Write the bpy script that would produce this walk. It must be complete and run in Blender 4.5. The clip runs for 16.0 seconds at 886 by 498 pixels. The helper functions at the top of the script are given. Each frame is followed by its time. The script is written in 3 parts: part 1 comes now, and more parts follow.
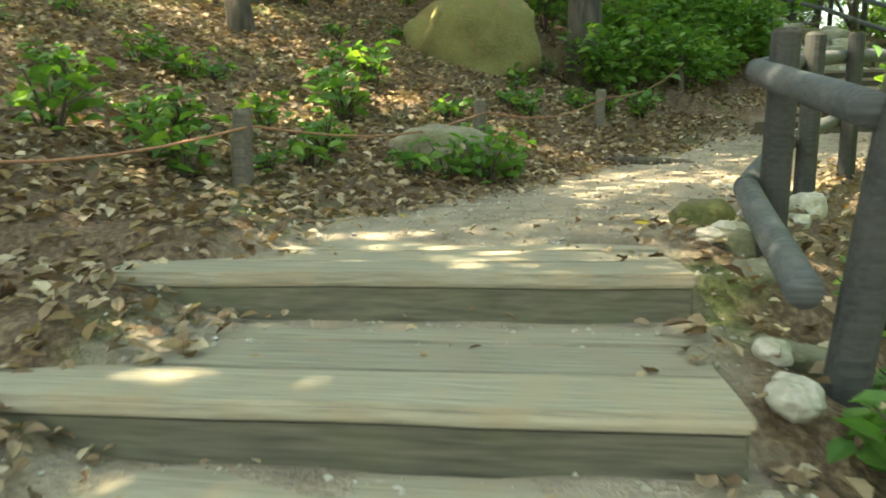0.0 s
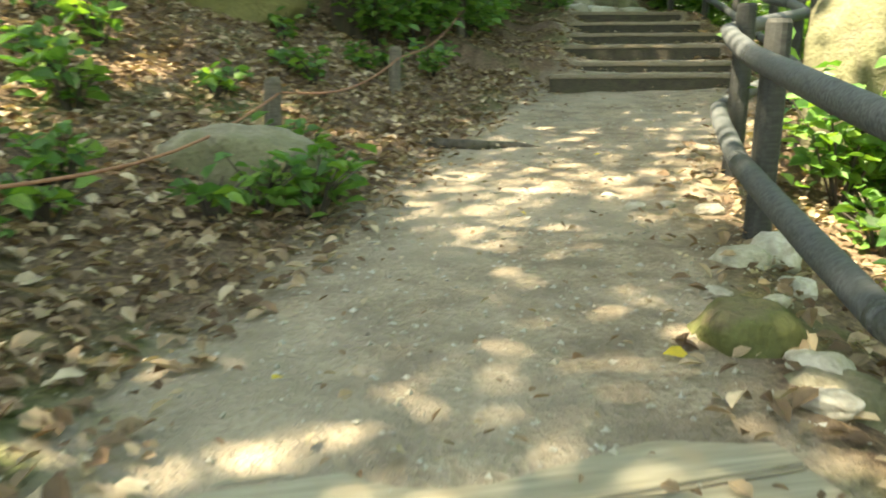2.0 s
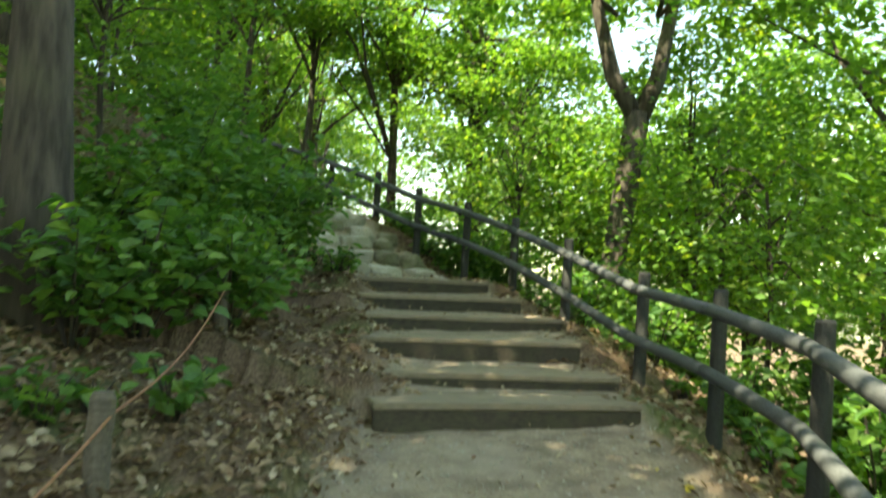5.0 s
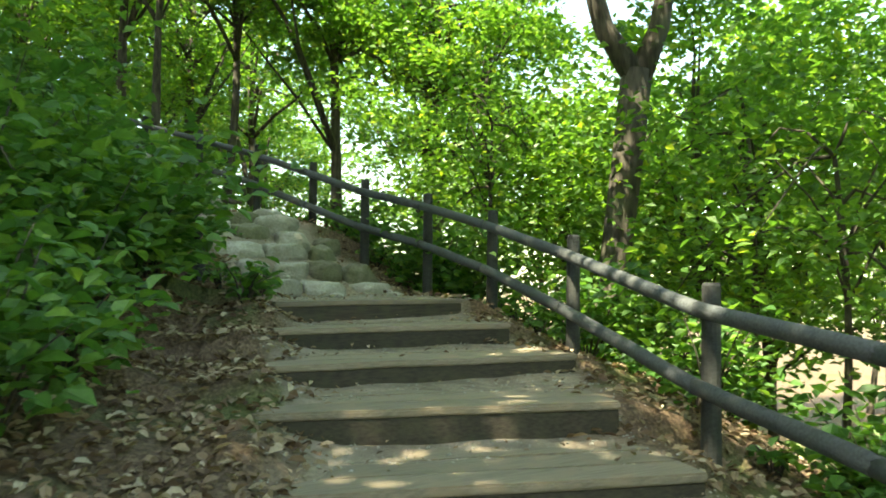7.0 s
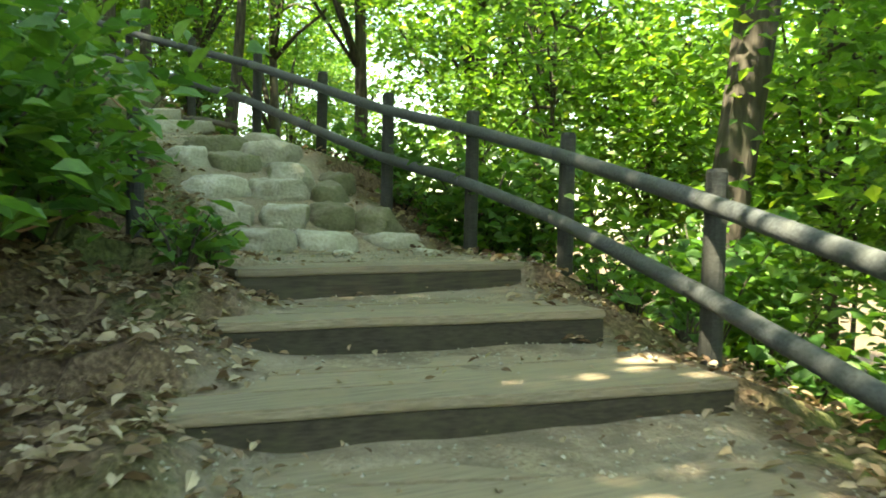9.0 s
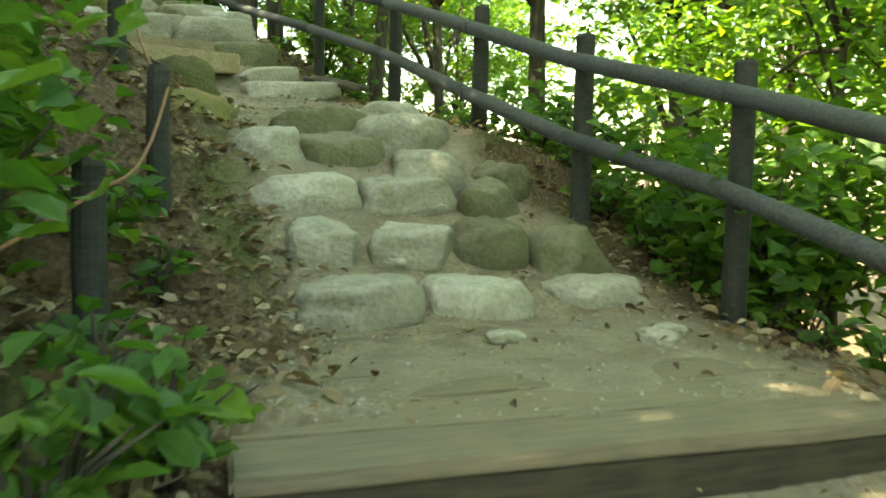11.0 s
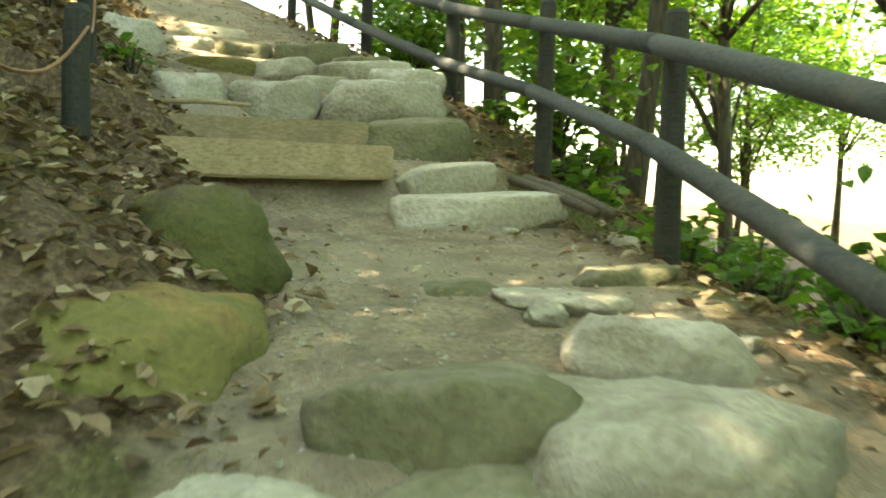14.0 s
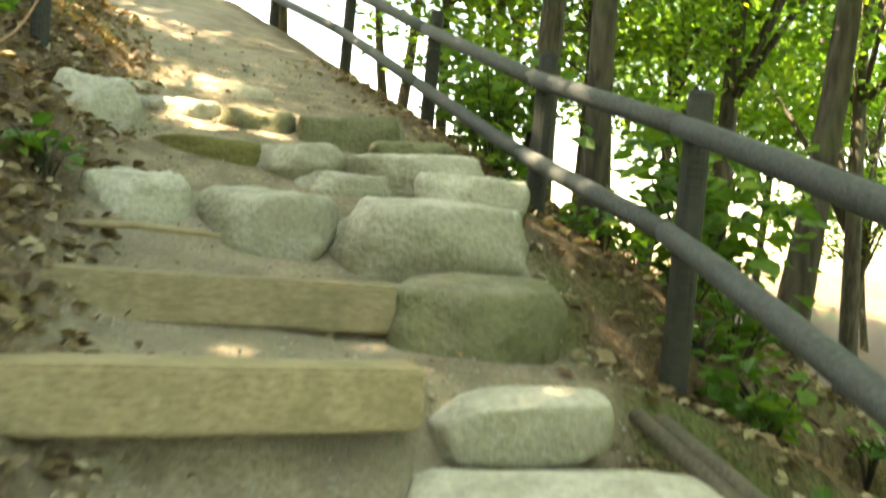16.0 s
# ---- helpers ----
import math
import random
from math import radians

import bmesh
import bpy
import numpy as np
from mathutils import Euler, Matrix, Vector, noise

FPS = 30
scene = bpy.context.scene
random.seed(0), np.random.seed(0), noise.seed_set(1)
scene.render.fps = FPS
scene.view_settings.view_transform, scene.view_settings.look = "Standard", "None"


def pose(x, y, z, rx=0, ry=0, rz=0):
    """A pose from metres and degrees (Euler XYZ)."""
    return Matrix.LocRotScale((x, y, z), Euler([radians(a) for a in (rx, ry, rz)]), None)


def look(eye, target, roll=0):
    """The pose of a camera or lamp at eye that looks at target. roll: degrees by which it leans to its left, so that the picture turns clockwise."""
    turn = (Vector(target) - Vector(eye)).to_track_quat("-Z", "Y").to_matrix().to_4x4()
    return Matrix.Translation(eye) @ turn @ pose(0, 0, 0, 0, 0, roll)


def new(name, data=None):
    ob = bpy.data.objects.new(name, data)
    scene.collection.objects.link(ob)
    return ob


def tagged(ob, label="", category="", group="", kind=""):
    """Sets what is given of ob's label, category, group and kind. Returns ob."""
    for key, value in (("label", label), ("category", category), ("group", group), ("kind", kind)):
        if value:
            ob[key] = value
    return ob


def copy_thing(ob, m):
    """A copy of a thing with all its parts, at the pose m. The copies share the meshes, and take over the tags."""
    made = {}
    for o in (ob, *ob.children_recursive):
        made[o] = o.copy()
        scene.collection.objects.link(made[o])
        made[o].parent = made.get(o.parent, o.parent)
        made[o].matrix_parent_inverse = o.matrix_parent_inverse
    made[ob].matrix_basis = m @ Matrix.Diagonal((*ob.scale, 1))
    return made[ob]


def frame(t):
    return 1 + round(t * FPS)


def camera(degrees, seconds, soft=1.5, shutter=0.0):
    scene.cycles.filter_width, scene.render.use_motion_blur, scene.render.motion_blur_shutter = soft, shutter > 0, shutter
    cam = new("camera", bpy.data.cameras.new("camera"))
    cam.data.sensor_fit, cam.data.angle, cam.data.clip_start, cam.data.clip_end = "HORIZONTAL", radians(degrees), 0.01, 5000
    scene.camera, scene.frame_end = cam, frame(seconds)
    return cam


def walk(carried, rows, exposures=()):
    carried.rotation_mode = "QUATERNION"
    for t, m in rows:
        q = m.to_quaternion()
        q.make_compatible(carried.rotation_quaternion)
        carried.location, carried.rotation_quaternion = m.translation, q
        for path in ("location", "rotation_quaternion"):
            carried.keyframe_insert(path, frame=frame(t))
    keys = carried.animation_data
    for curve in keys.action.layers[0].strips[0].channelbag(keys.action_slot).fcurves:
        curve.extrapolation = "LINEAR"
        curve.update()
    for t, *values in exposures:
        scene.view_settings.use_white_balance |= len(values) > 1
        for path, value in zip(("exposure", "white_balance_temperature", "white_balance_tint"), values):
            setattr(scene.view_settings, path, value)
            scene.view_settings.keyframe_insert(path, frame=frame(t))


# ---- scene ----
cam = camera(56.1, 16.0, soft=1.8, shutter=0.4)
PATH = [
    (0, (1.389, -2.958, 0.812), (1.105, -0.996, 0.545), -0.3),
    (0.5, (1.126, -2.523, 0.882), (1.001, -0.549, 0.586), 0.3),
    (1, (0.919, -2.117, 1.004), (1.017, -0.159, 0.611), 1.1),
    (1.5, (0.762, -1.597, 1.197), (0.955, 0.346, 0.763), -0.9),
    (2, (0.602, -1.041, 1.287), (0.993, 0.866, 0.828), -0.4),
    (2.5, (0.632, -0.361, 1.372), (1.298, 1.464, 0.893), 0.1),
    (3, (0.643, 0.154, 1.628), (1.421, 1.927, 1.13), 0.6),
    (3.5, (0.706, 0.782, 1.818), (1.54, 2.529, 1.315), 0.6),
    (4, (0.85, 1.385, 1.884), (1.746, 3.148, 1.588), 1.2),
    (4.5, (0.978, 2.013, 1.91), (1.912, 3.78, 1.848), 1.6),
    (5, (1.208, 3.024, 1.904), (2.212, 4.752, 1.99), 2.5),
    (5.2, (1.324, 3.295, 1.876), (2.341, 5.009, 2.043), 2.1),
    (7.5, (3.168, 6.312, 2.152), (4.269, 7.981, 2.209), -0.9),
    (8, (3.45, 6.885, 2.135), (4.555, 8.55, 2.155), -0.9),
    (8.2, (3.641, 7.136, 2.174), (4.718, 8.821, 2.169), -0.6),
    (10.3, (5.182, 10.165, 2.525), (6.024, 11.975, 2.395), 1.5),
    (10.5, (5.316, 10.516, 2.628), (6.057, 12.367, 2.478), 1.2),
    (11, (5.648, 11.167, 2.722), (6.279, 13.056, 2.537), 0.3),
    (11.5, (5.885, 11.82, 2.849), (6.454, 13.732, 2.711), 1.4),
    (12, (6.094, 12.471, 3.023), (6.589, 14.397, 2.805), 1.4),
    (12.5, (6.34, 13.159, 3.164), (6.844, 15.077, 2.902), 1.5),
    (13, (6.46, 13.833, 3.304), (6.846, 15.783, 3.081), 1.4),
    (13.5, (6.603, 14.417, 3.489), (6.715, 16.409, 3.355), 0.1),
    (14, (6.666, 15.02, 3.539), (6.676, 17.018, 3.438), 0.7),
    (14.5, (6.647, 15.729, 3.764), (6.522, 17.72, 3.626), 1.3),
    (15, (6.677, 16.27, 3.966), (6.538, 18.259, 3.81), 1.8),
    (15.5, (6.603, 16.79, 4.129), (6.47, 18.777, 3.945), 2.9),
    (16, (6.631, 17.28, 4.329), (6.468, 19.273, 4.284), 4.3),
]
EXPOSURES = [(0, 2.75, 10000, 0), (3, 2.65, 9800, 1), (5, 2.4, 9300, -5), (8.2, 2.7, 8800, -5), (10.3, 3.1, 11000, -5), (13, 3.2, 11400, -2), (16, 3.45, 12200, 6)]
walk(cam, [(t, look(eye, target, roll)) for t, eye, target, roll in PATH], EXPOSURES)

# ---------------------------------------------------------------- light
SUN_FROM = Vector((-0.62, -0.18, 1.05)).normalized()
world = bpy.data.worlds.new("sky")
scene.world = world
world.use_nodes = True
wn = world.node_tree
sky = wn.nodes.new("ShaderNodeTexSky")
sky.sky_type = "NISHITA"
sky.sun_disc = False
sky.sun_elevation = math.asin(SUN_FROM.z)
sky.sun_rotation = math.atan2(SUN_FROM.x, SUN_FROM.y)
wn.links.new(sky.outputs[0], wn.nodes["Background"].inputs[0])
wn.nodes["Background"].inputs[1].default_value = 0.15
sun = new("sun", bpy.data.lights.new("sun", "SUN"))
sun.data.energy, sun.data.angle, sun.data.color = 5.0, radians(0.55), (1.0, 0.96, 0.94)
sun.matrix_world = look(SUN_FROM * 60, (0, 0, 0))


# ---------------------------------------------------------------- materials
def material(name, rough=0.8):
    m = bpy.data.materials.new(name)
    m.use_nodes = True
    b = m.node_tree.nodes["Principled BSDF"]
    b.inputs["Roughness"].default_value = rough
    return m, m.node_tree, b


def noise_node(nt, scale, detail=6.0, coords=None, stretch=None):
    n = nt.nodes.new("ShaderNodeTexNoise")
    n.inputs["Scale"].default_value = scale
    n.inputs["Detail"].default_value = detail
    tc = nt.nodes.new("ShaderNodeTexCoord")
    out = tc.outputs[coords or "Object"]
    if stretch:
        mp = nt.nodes.new("ShaderNodeMapping")
        mp.inputs["Scale"].default_value = stretch
        nt.links.new(out, mp.inputs[0])
        out = mp.outputs[0]
    nt.links.new(out, n.inputs["Vector"])
    return n.outputs[0]


def ramp(nt, fac, stops):
    r = nt.nodes.new("ShaderNodeValToRGB")
    while len(r.color_ramp.elements) < len(stops):
        r.color_ramp.elements.new(0.5)
    for e, (p, c) in zip(r.color_ramp.elements, stops):
        e.position, e.color = p, (*c, 1)
    nt.links.new(fac, r.inputs[0])
    return r.outputs[0]


def mix(nt, fac, a, b, how="MIX"):
    n = nt.nodes.new("ShaderNodeMix")
    n.data_type, n.blend_type = "RGBA", how
    for sock, v in ((n.inputs[0], fac), (n.inputs[6], a), (n.inputs[7], b)):
        if isinstance(v, (int, float)):
            sock.default_value = v
        elif isinstance(v, tuple):
            sock.default_value = (*v, 1)
        else:
            nt.links.new(v, sock)
    return n.outputs[2]


def bump(nt, bsdf, height, strength, dist):
    n = nt.nodes.new("ShaderNodeBump")
    n.inputs["Strength"].default_value, n.inputs["Distance"].default_value = strength, dist
    nt.links.new(height, n.inputs["Height"])
    nt.links.new(n.outputs[0], bsdf.inputs["Normal"])


def ground_material():
    m, nt, b = material("soil", 0.95)
    fine = noise_node(nt, 38.0, 8.0)
    mid = noise_node(nt, 5.0, 6.0)
    big = noise_node(nt, 0.9, 4.0)
    worn = nt.nodes.new("ShaderNodeAttribute")
    worn.attribute_name = "worn"
    path = ramp(nt, fine, [(0.25, (0.20, 0.15, 0.10)), (0.5, (0.32, 0.255, 0.18)), (0.75, (0.43, 0.36, 0.27))])
    path = mix(nt, ramp(nt, mid, [(0.38, (0, 0, 0)), (0.62, (0.75, 0.75, 0.75))]), path, (0.15, 0.118, 0.085))
    path = mix(nt, ramp(nt, big, [(0.45, (0, 0, 0)), (0.6, (0.45, 0.45, 0.45))]), path, (0.38, 0.325, 0.255))
    bank = ramp(nt, fine, [(0.28, (0.06, 0.038, 0.024)), (0.5, (0.13, 0.085, 0.052)), (0.72, (0.25, 0.175, 0.11))])
    moss = ramp(nt, fine, [(0.3, (0.05, 0.075, 0.02)), (0.7, (0.13, 0.16, 0.05))])
    bank = mix(nt, ramp(nt, big, [(0.52, (0, 0, 0)), (0.64, (0.8, 0.8, 0.8))]), bank, moss)
    edge = nt.nodes.new("ShaderNodeMath")
    edge.operation = "ADD"
    nt.links.new(worn.outputs["Fac"], edge.inputs[0])
    soft = nt.nodes.new("ShaderNodeMath")
    soft.operation = "MULTIPLY_ADD"
    soft.inputs[1].default_value, soft.inputs[2].default_value = 0.7, -0.35
    nt.links.new(mid, soft.inputs[0])
    nt.links.new(soft.outputs[0], edge.inputs[1])
    f = ramp(nt, edge.outputs[0], [(0.35, (0, 0, 0)), (0.65, (1, 1, 1))])
    nt.links.new(mix(nt, f, bank, path), b.inputs["Base Color"])
    grit = noise_node(nt, 120.0, 4.0)
    both = nt.nodes.new("ShaderNodeMath")
    both.operation = "MULTIPLY_ADD"
    both.inputs[1].default_value = 0.4
    nt.links.new(grit, both.inputs[0])
    nt.links.new(fine, both.inputs[2])
    bump(nt, b, both.outputs[0], 1.0, 0.03)
    return m


def wood_material(name, dark, light, tint, dirt):
    m, nt, b = material(name, 0.85)
    grain = noise_node(nt, 3.0, 8.0, stretch=(1.2, 22.0, 22.0))
    spots = noise_node(nt, 7.0, 5.0)
    info = nt.nodes.new("ShaderNodeObjectInfo")
    c = ramp(nt, grain, [(0.3, dark), (0.7, light)])
    c = mix(nt, ramp(nt, spots, [(0.45, (0, 0, 0)), (0.7, (dirt,) * 3)]), c, tint)
    shade = ramp(nt, info.outputs["Random"], [(0.0, (0.82, 0.82, 0.82)), (1.0, (1.1, 1.08, 1.05))])
    nt.links.new(mix(nt, 1.0, c, shade, "MULTIPLY"), b.inputs["Base Color"])
    bump(nt, b, grain, 0.5, 0.006)
    return m


def stone_material(name, pale, dark, moss, cover):
    m, nt, b = material(name, 0.92)
    speck = noise_node(nt, 34.0, 12.0)
    blot = noise_node(nt, 3.5, 7.0)
    lichen = noise_node(nt, 6.0, 10.0, stretch=(1.0, 1.0, 2.2))
    info = nt.nodes.new("ShaderNodeObjectInfo")
    c = ramp(nt, blot, [(0.36, dark), (0.6, pale)])
    c = mix(nt, 1.0, c, ramp(nt, speck, [(0.32, (0.78, 0.77, 0.74)), (0.68, (1.1, 1.1, 1.1))]), "MULTIPLY")
    c = mix(nt, ramp(nt, lichen, [(0.5, (0, 0, 0)), (0.72, (0.4, 0.4, 0.4))]), c, tuple(min(0.6, v * 1.2) for v in pale))
    # moss in uneven patches, thicker on the flanks that nobody treads on
    geo = nt.nodes.new("ShaderNodeNewGeometry")
    split = nt.nodes.new("ShaderNodeSeparateXYZ")
    nt.links.new(geo.outputs["Normal"], split.inputs[0])
    flank = nt.nodes.new("ShaderNodeMath")
    flank.operation = "MULTIPLY_ADD"
    flank.inputs[1].default_value = -0.16
    nt.links.new(split.outputs[2], flank.inputs[0])
    nt.links.new(blot, flank.inputs[2])
    c = mix(nt, ramp(nt, flank.outputs[0], [(0.48 - cover * 0.25, (0, 0, 0)), (0.62 - cover * 0.25, (0.6 * cover + 0.3,) * 3)]), c, mix(nt, speck, tuple(v * 0.6 for v in moss), tuple(v * 1.4 for v in moss)))
    shade = ramp(nt, info.outputs["Random"], [(0.0, (0.82, 0.81, 0.78)), (1.0, (1.1, 1.1, 1.08))])
    nt.links.new(mix(nt, 1.0, c, shade, "MULTIPLY"), b.inputs["Base Color"])
    h = nt.nodes.new("ShaderNodeMath")
    h.operation = "ADD"
    nt.links.new(speck, h.inputs[0])
    nt.links.new(lichen, h.inputs[1])
    bump(nt, b, h.outputs[0], 0.8, 0.022)
    return m


def leaf_material(name, stops, through_light=0.45, rough=0.45):
    m, nt, b = material(name, rough)
    geo = nt.nodes.new("ShaderNodeNewGeometry")
    c = ramp(nt, geo.outputs["Random Per Island"], stops)
    vein = ramp(nt, noise_node(nt, 25.0, 3.0), [(0.3, (0.75, 0.75, 0.75)), (0.7, (1.1, 1.1, 1.1))])
    c = mix(nt, 1.0, c, vein, "MULTIPLY")
    nt.links.new(c, b.inputs["Base Color"])
    if through_light:
        t = nt.nodes.new("ShaderNodeBsdfTranslucent")
        nt.links.new(mix(nt, 1.0, c, (1.5, 1.5, 0.7), "MULTIPLY"), t.inputs[0])
        s = nt.nodes.new("ShaderNodeMixShader")
        s.inputs[0].default_value = through_light
        nt.links.new(b.outputs[0], s.inputs[1])
        nt.links.new(t.outputs[0], s.inputs[2])
        nt.links.new(s.outputs[0], nt.nodes["Material Output"].inputs[0])
    return m


def bark_material(name, dark, light):
    m, nt, b = material(name, 0.95)
    n = noise_node(nt, 6.0, 8.0, stretch=(3.0, 3.0, 0.6))
    k = noise_node(nt, 2.0, 4.0)
    c = ramp(nt, n, [(0.35, dark), (0.65, light)])
    c = mix(nt, ramp(nt, k, [(0.5, (0, 0, 0)), (0.7, (0.5, 0.5, 0.5))]), c, (0.09, 0.10, 0.05))
    nt.links.new(c, b.inputs["Base Color"])
    bump(nt, b, n, 1.0, 0.03)
    return m


SOIL = ground_material()
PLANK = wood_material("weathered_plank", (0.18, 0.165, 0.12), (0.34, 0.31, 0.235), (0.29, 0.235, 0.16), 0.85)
# riser boards are coloured far darker than the plank treads
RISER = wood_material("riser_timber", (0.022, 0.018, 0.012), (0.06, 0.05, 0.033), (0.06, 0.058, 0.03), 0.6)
# grey-green fronts for the lower steps, darker than their planks
GREY_RISER = wood_material("grey_green_riser_timber", (0.05, 0.047, 0.032), (0.12, 0.112, 0.08), (0.085, 0.09, 0.05), 0.7)
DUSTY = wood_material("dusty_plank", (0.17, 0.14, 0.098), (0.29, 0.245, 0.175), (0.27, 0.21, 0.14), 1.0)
BEAM = wood_material("sawn_beam", (0.24, 0.18, 0.105), (0.39, 0.315, 0.205), (0.18, 0.155, 0.085), 0.6)
POST = wood_material("dark_post", (0.017, 0.019, 0.018), (0.042, 0.046, 0.043), (0.055, 0.054, 0.046), 0.5)
RAIL = wood_material("grey_rail", (0.035, 0.041, 0.044), (0.095, 0.108, 0.114), (0.08, 0.085, 0.08), 0.5)
STUB = wood_material("stub_post_wood", (0.05, 0.045, 0.035), (0.13, 0.115, 0.09), (0.16, 0.13, 0.09), 0.6)
STONE = stone_material("step_stone", (0.54, 0.52, 0.465), (0.36, 0.335, 0.285), (0.17, 0.155, 0.085), 0.4)
MOSSY = stone_material("mossy_stone", (0.30, 0.28, 0.215), (0.165, 0.15, 0.11), (0.095, 0.10, 0.045), 0.75)
OCHRE = stone_material("ochre_stone", (0.34, 0.235, 0.10), (0.17, 0.115, 0.05), (0.10, 0.115, 0.035), 0.75)
MOSS = stone_material("moss_cover", (0.19, 0.15, 0.085), (0.085, 0.07, 0.04), (0.07, 0.085, 0.022), 0.88)
LEAF = leaf_material("canopy_leaf", [(0.0, (0.06, 0.15, 0.035)), (0.5, (0.12, 0.25, 0.055)), (0.9, (0.18, 0.33, 0.065)), (1.0, (0.30, 0.38, 0.07))], 0.55)
SHRUB = leaf_material("shrub_leaf", [(0.0, (0.045, 0.13, 0.032)), (0.6, (0.095, 0.22, 0.05)), (1.0, (0.18, 0.31, 0.06))], 0.45)
LITTER = leaf_material("dry_leaf", [(0.0, (0.09, 0.052, 0.029)), (0.35, (0.19, 0.125, 0.075)), (0.75, (0.32, 0.24, 0.155)), (1.0, (0.48, 0.40, 0.29))], 0.12, 0.8)
YELLOW = leaf_material("yellow_leaf", [(0.0, (0.55, 0.40, 0.03)), (1.0, (0.62, 0.48, 0.06))], 0.2)
BARK = bark_material("bark", (0.028, 0.024, 0.018), (0.085, 0.072, 0.055))
ROPE, rope_nt, rope_b = material("orange_rope", 0.8)
rope_nt.links.new(ramp(rope_nt, noise_node(rope_nt, 30.0), [(0.3, (0.22, 0.10, 0.055)), (0.7, (0.34, 0.17, 0.10))]), rope_b.inputs["Base Color"])


# ---------------------------------------------------------------- helpers
def mesh_from(name, verts, faces, mat, smooth=False):
    me = bpy.data.meshes.new(name)
    me.from_pydata(verts.tolist() if isinstance(verts, np.ndarray) else verts, [], faces.tolist() if isinstance(faces, np.ndarray) else faces)
    me.materials.append(mat)
    if smooth:
        me.polygons.foreach_set("use_smooth", [True] * len(me.polygons))
    me.update()
    return me


def part(name, bm, mat, parent, label=""):
    me = bm
    if isinstance(bm, bmesh.types.BMesh):
        me = bpy.data.meshes.new(name)
        bm.to_mesh(me)
        bm.free()
        me.materials.append(mat)
    ob = new(name, me)
    ob.parent = parent
    return tagged(ob, label)


def tube(points, radii, sides=10, jitter=0.0, seed=0):
    """Vertices and faces of a round, capped tube along a line of points."""
    rng = np.random.default_rng(seed)
    pts = [Vector(p) for p in points]
    verts, faces = [], []
    n = len(pts)
    for i, p in enumerate(pts):
        d = (pts[min(i + 1, n - 1)] - pts[max(i - 1, 0)]).normalized()
        side = d.cross(Vector((0.31, 0.17, 0.93)) if abs(d.z) < 0.9 else Vector((1, 0.1, 0))).normalized()
        up = side.cross(d)
        for k in range(sides):
            a = 2 * math.pi * k / sides
            r = radii[i] * (1 + jitter * rng.uniform(-1, 1))
            verts.append(tuple(p + (side * math.cos(a) + up * math.sin(a)) * r))
    for i in range(n - 1):
        for k in range(sides):
            a, b = i * sides + k, i * sides + (k + 1) % sides
            faces.append((a, b, b + sides, a + sides))
    faces.append(tuple(range(sides))[::-1])
    faces.append(tuple((n - 1) * sides + k for k in range(sides)))
    return verts, faces


def joined(pieces):
    verts, faces = [], []
    for v, f in pieces:
        o = len(verts)
        verts += v
        faces += [tuple(i + o for i in q) for q in f]
    return verts, faces


def box_mesh(name, a, b, depth, z0, z1, mat, bev=0.012, rough=0.006, seed=0):
    """A timber from a to b (front edge, plan), reaching depth to the back, with worn edges."""
    a, b = Vector((*a, 0)), Vector((*b, 0))
    d = (b - a).normalized()
    back = Vector((-d.y, d.x, 0)) * depth
    bm = bmesh.new()
    vs = [bm.verts.new(p + Vector((0, 0, z))) for z in (z0, z1) for p in (a, b, b + back, a + back)]
    for q in ((3, 2, 1, 0), (4, 5, 6, 7), (0, 1, 5, 4), (1, 2, 6, 5), (2, 3, 7, 6), (3, 0, 4, 7)):
        bm.faces.new([vs[i] for i in q])
    long = [e for e in bm.edges if abs((e.verts[1].co - e.verts[0].co).normalized().dot(d)) > 0.9]
    bmesh.ops.subdivide_edges(bm, edges=long, cuts=9)
    for v in bm.verts:
        k = noise.noise_vector(v.co * 2.3 + Vector((seed * 3.1, 0, 0)))
        v.co += k * rough
    sharp = [e for e in bm.edges if len(e.link_faces) == 2 and e.calc_face_angle() > 1.0]
    bmesh.ops.bevel(bm, geom=sharp, offset=bev, segments=2, affect="EDGES")
    me = bpy.data.meshes.new(name)
    bm.to_mesh(me)
    bm.free()
    me.materials.append(mat)
    return me


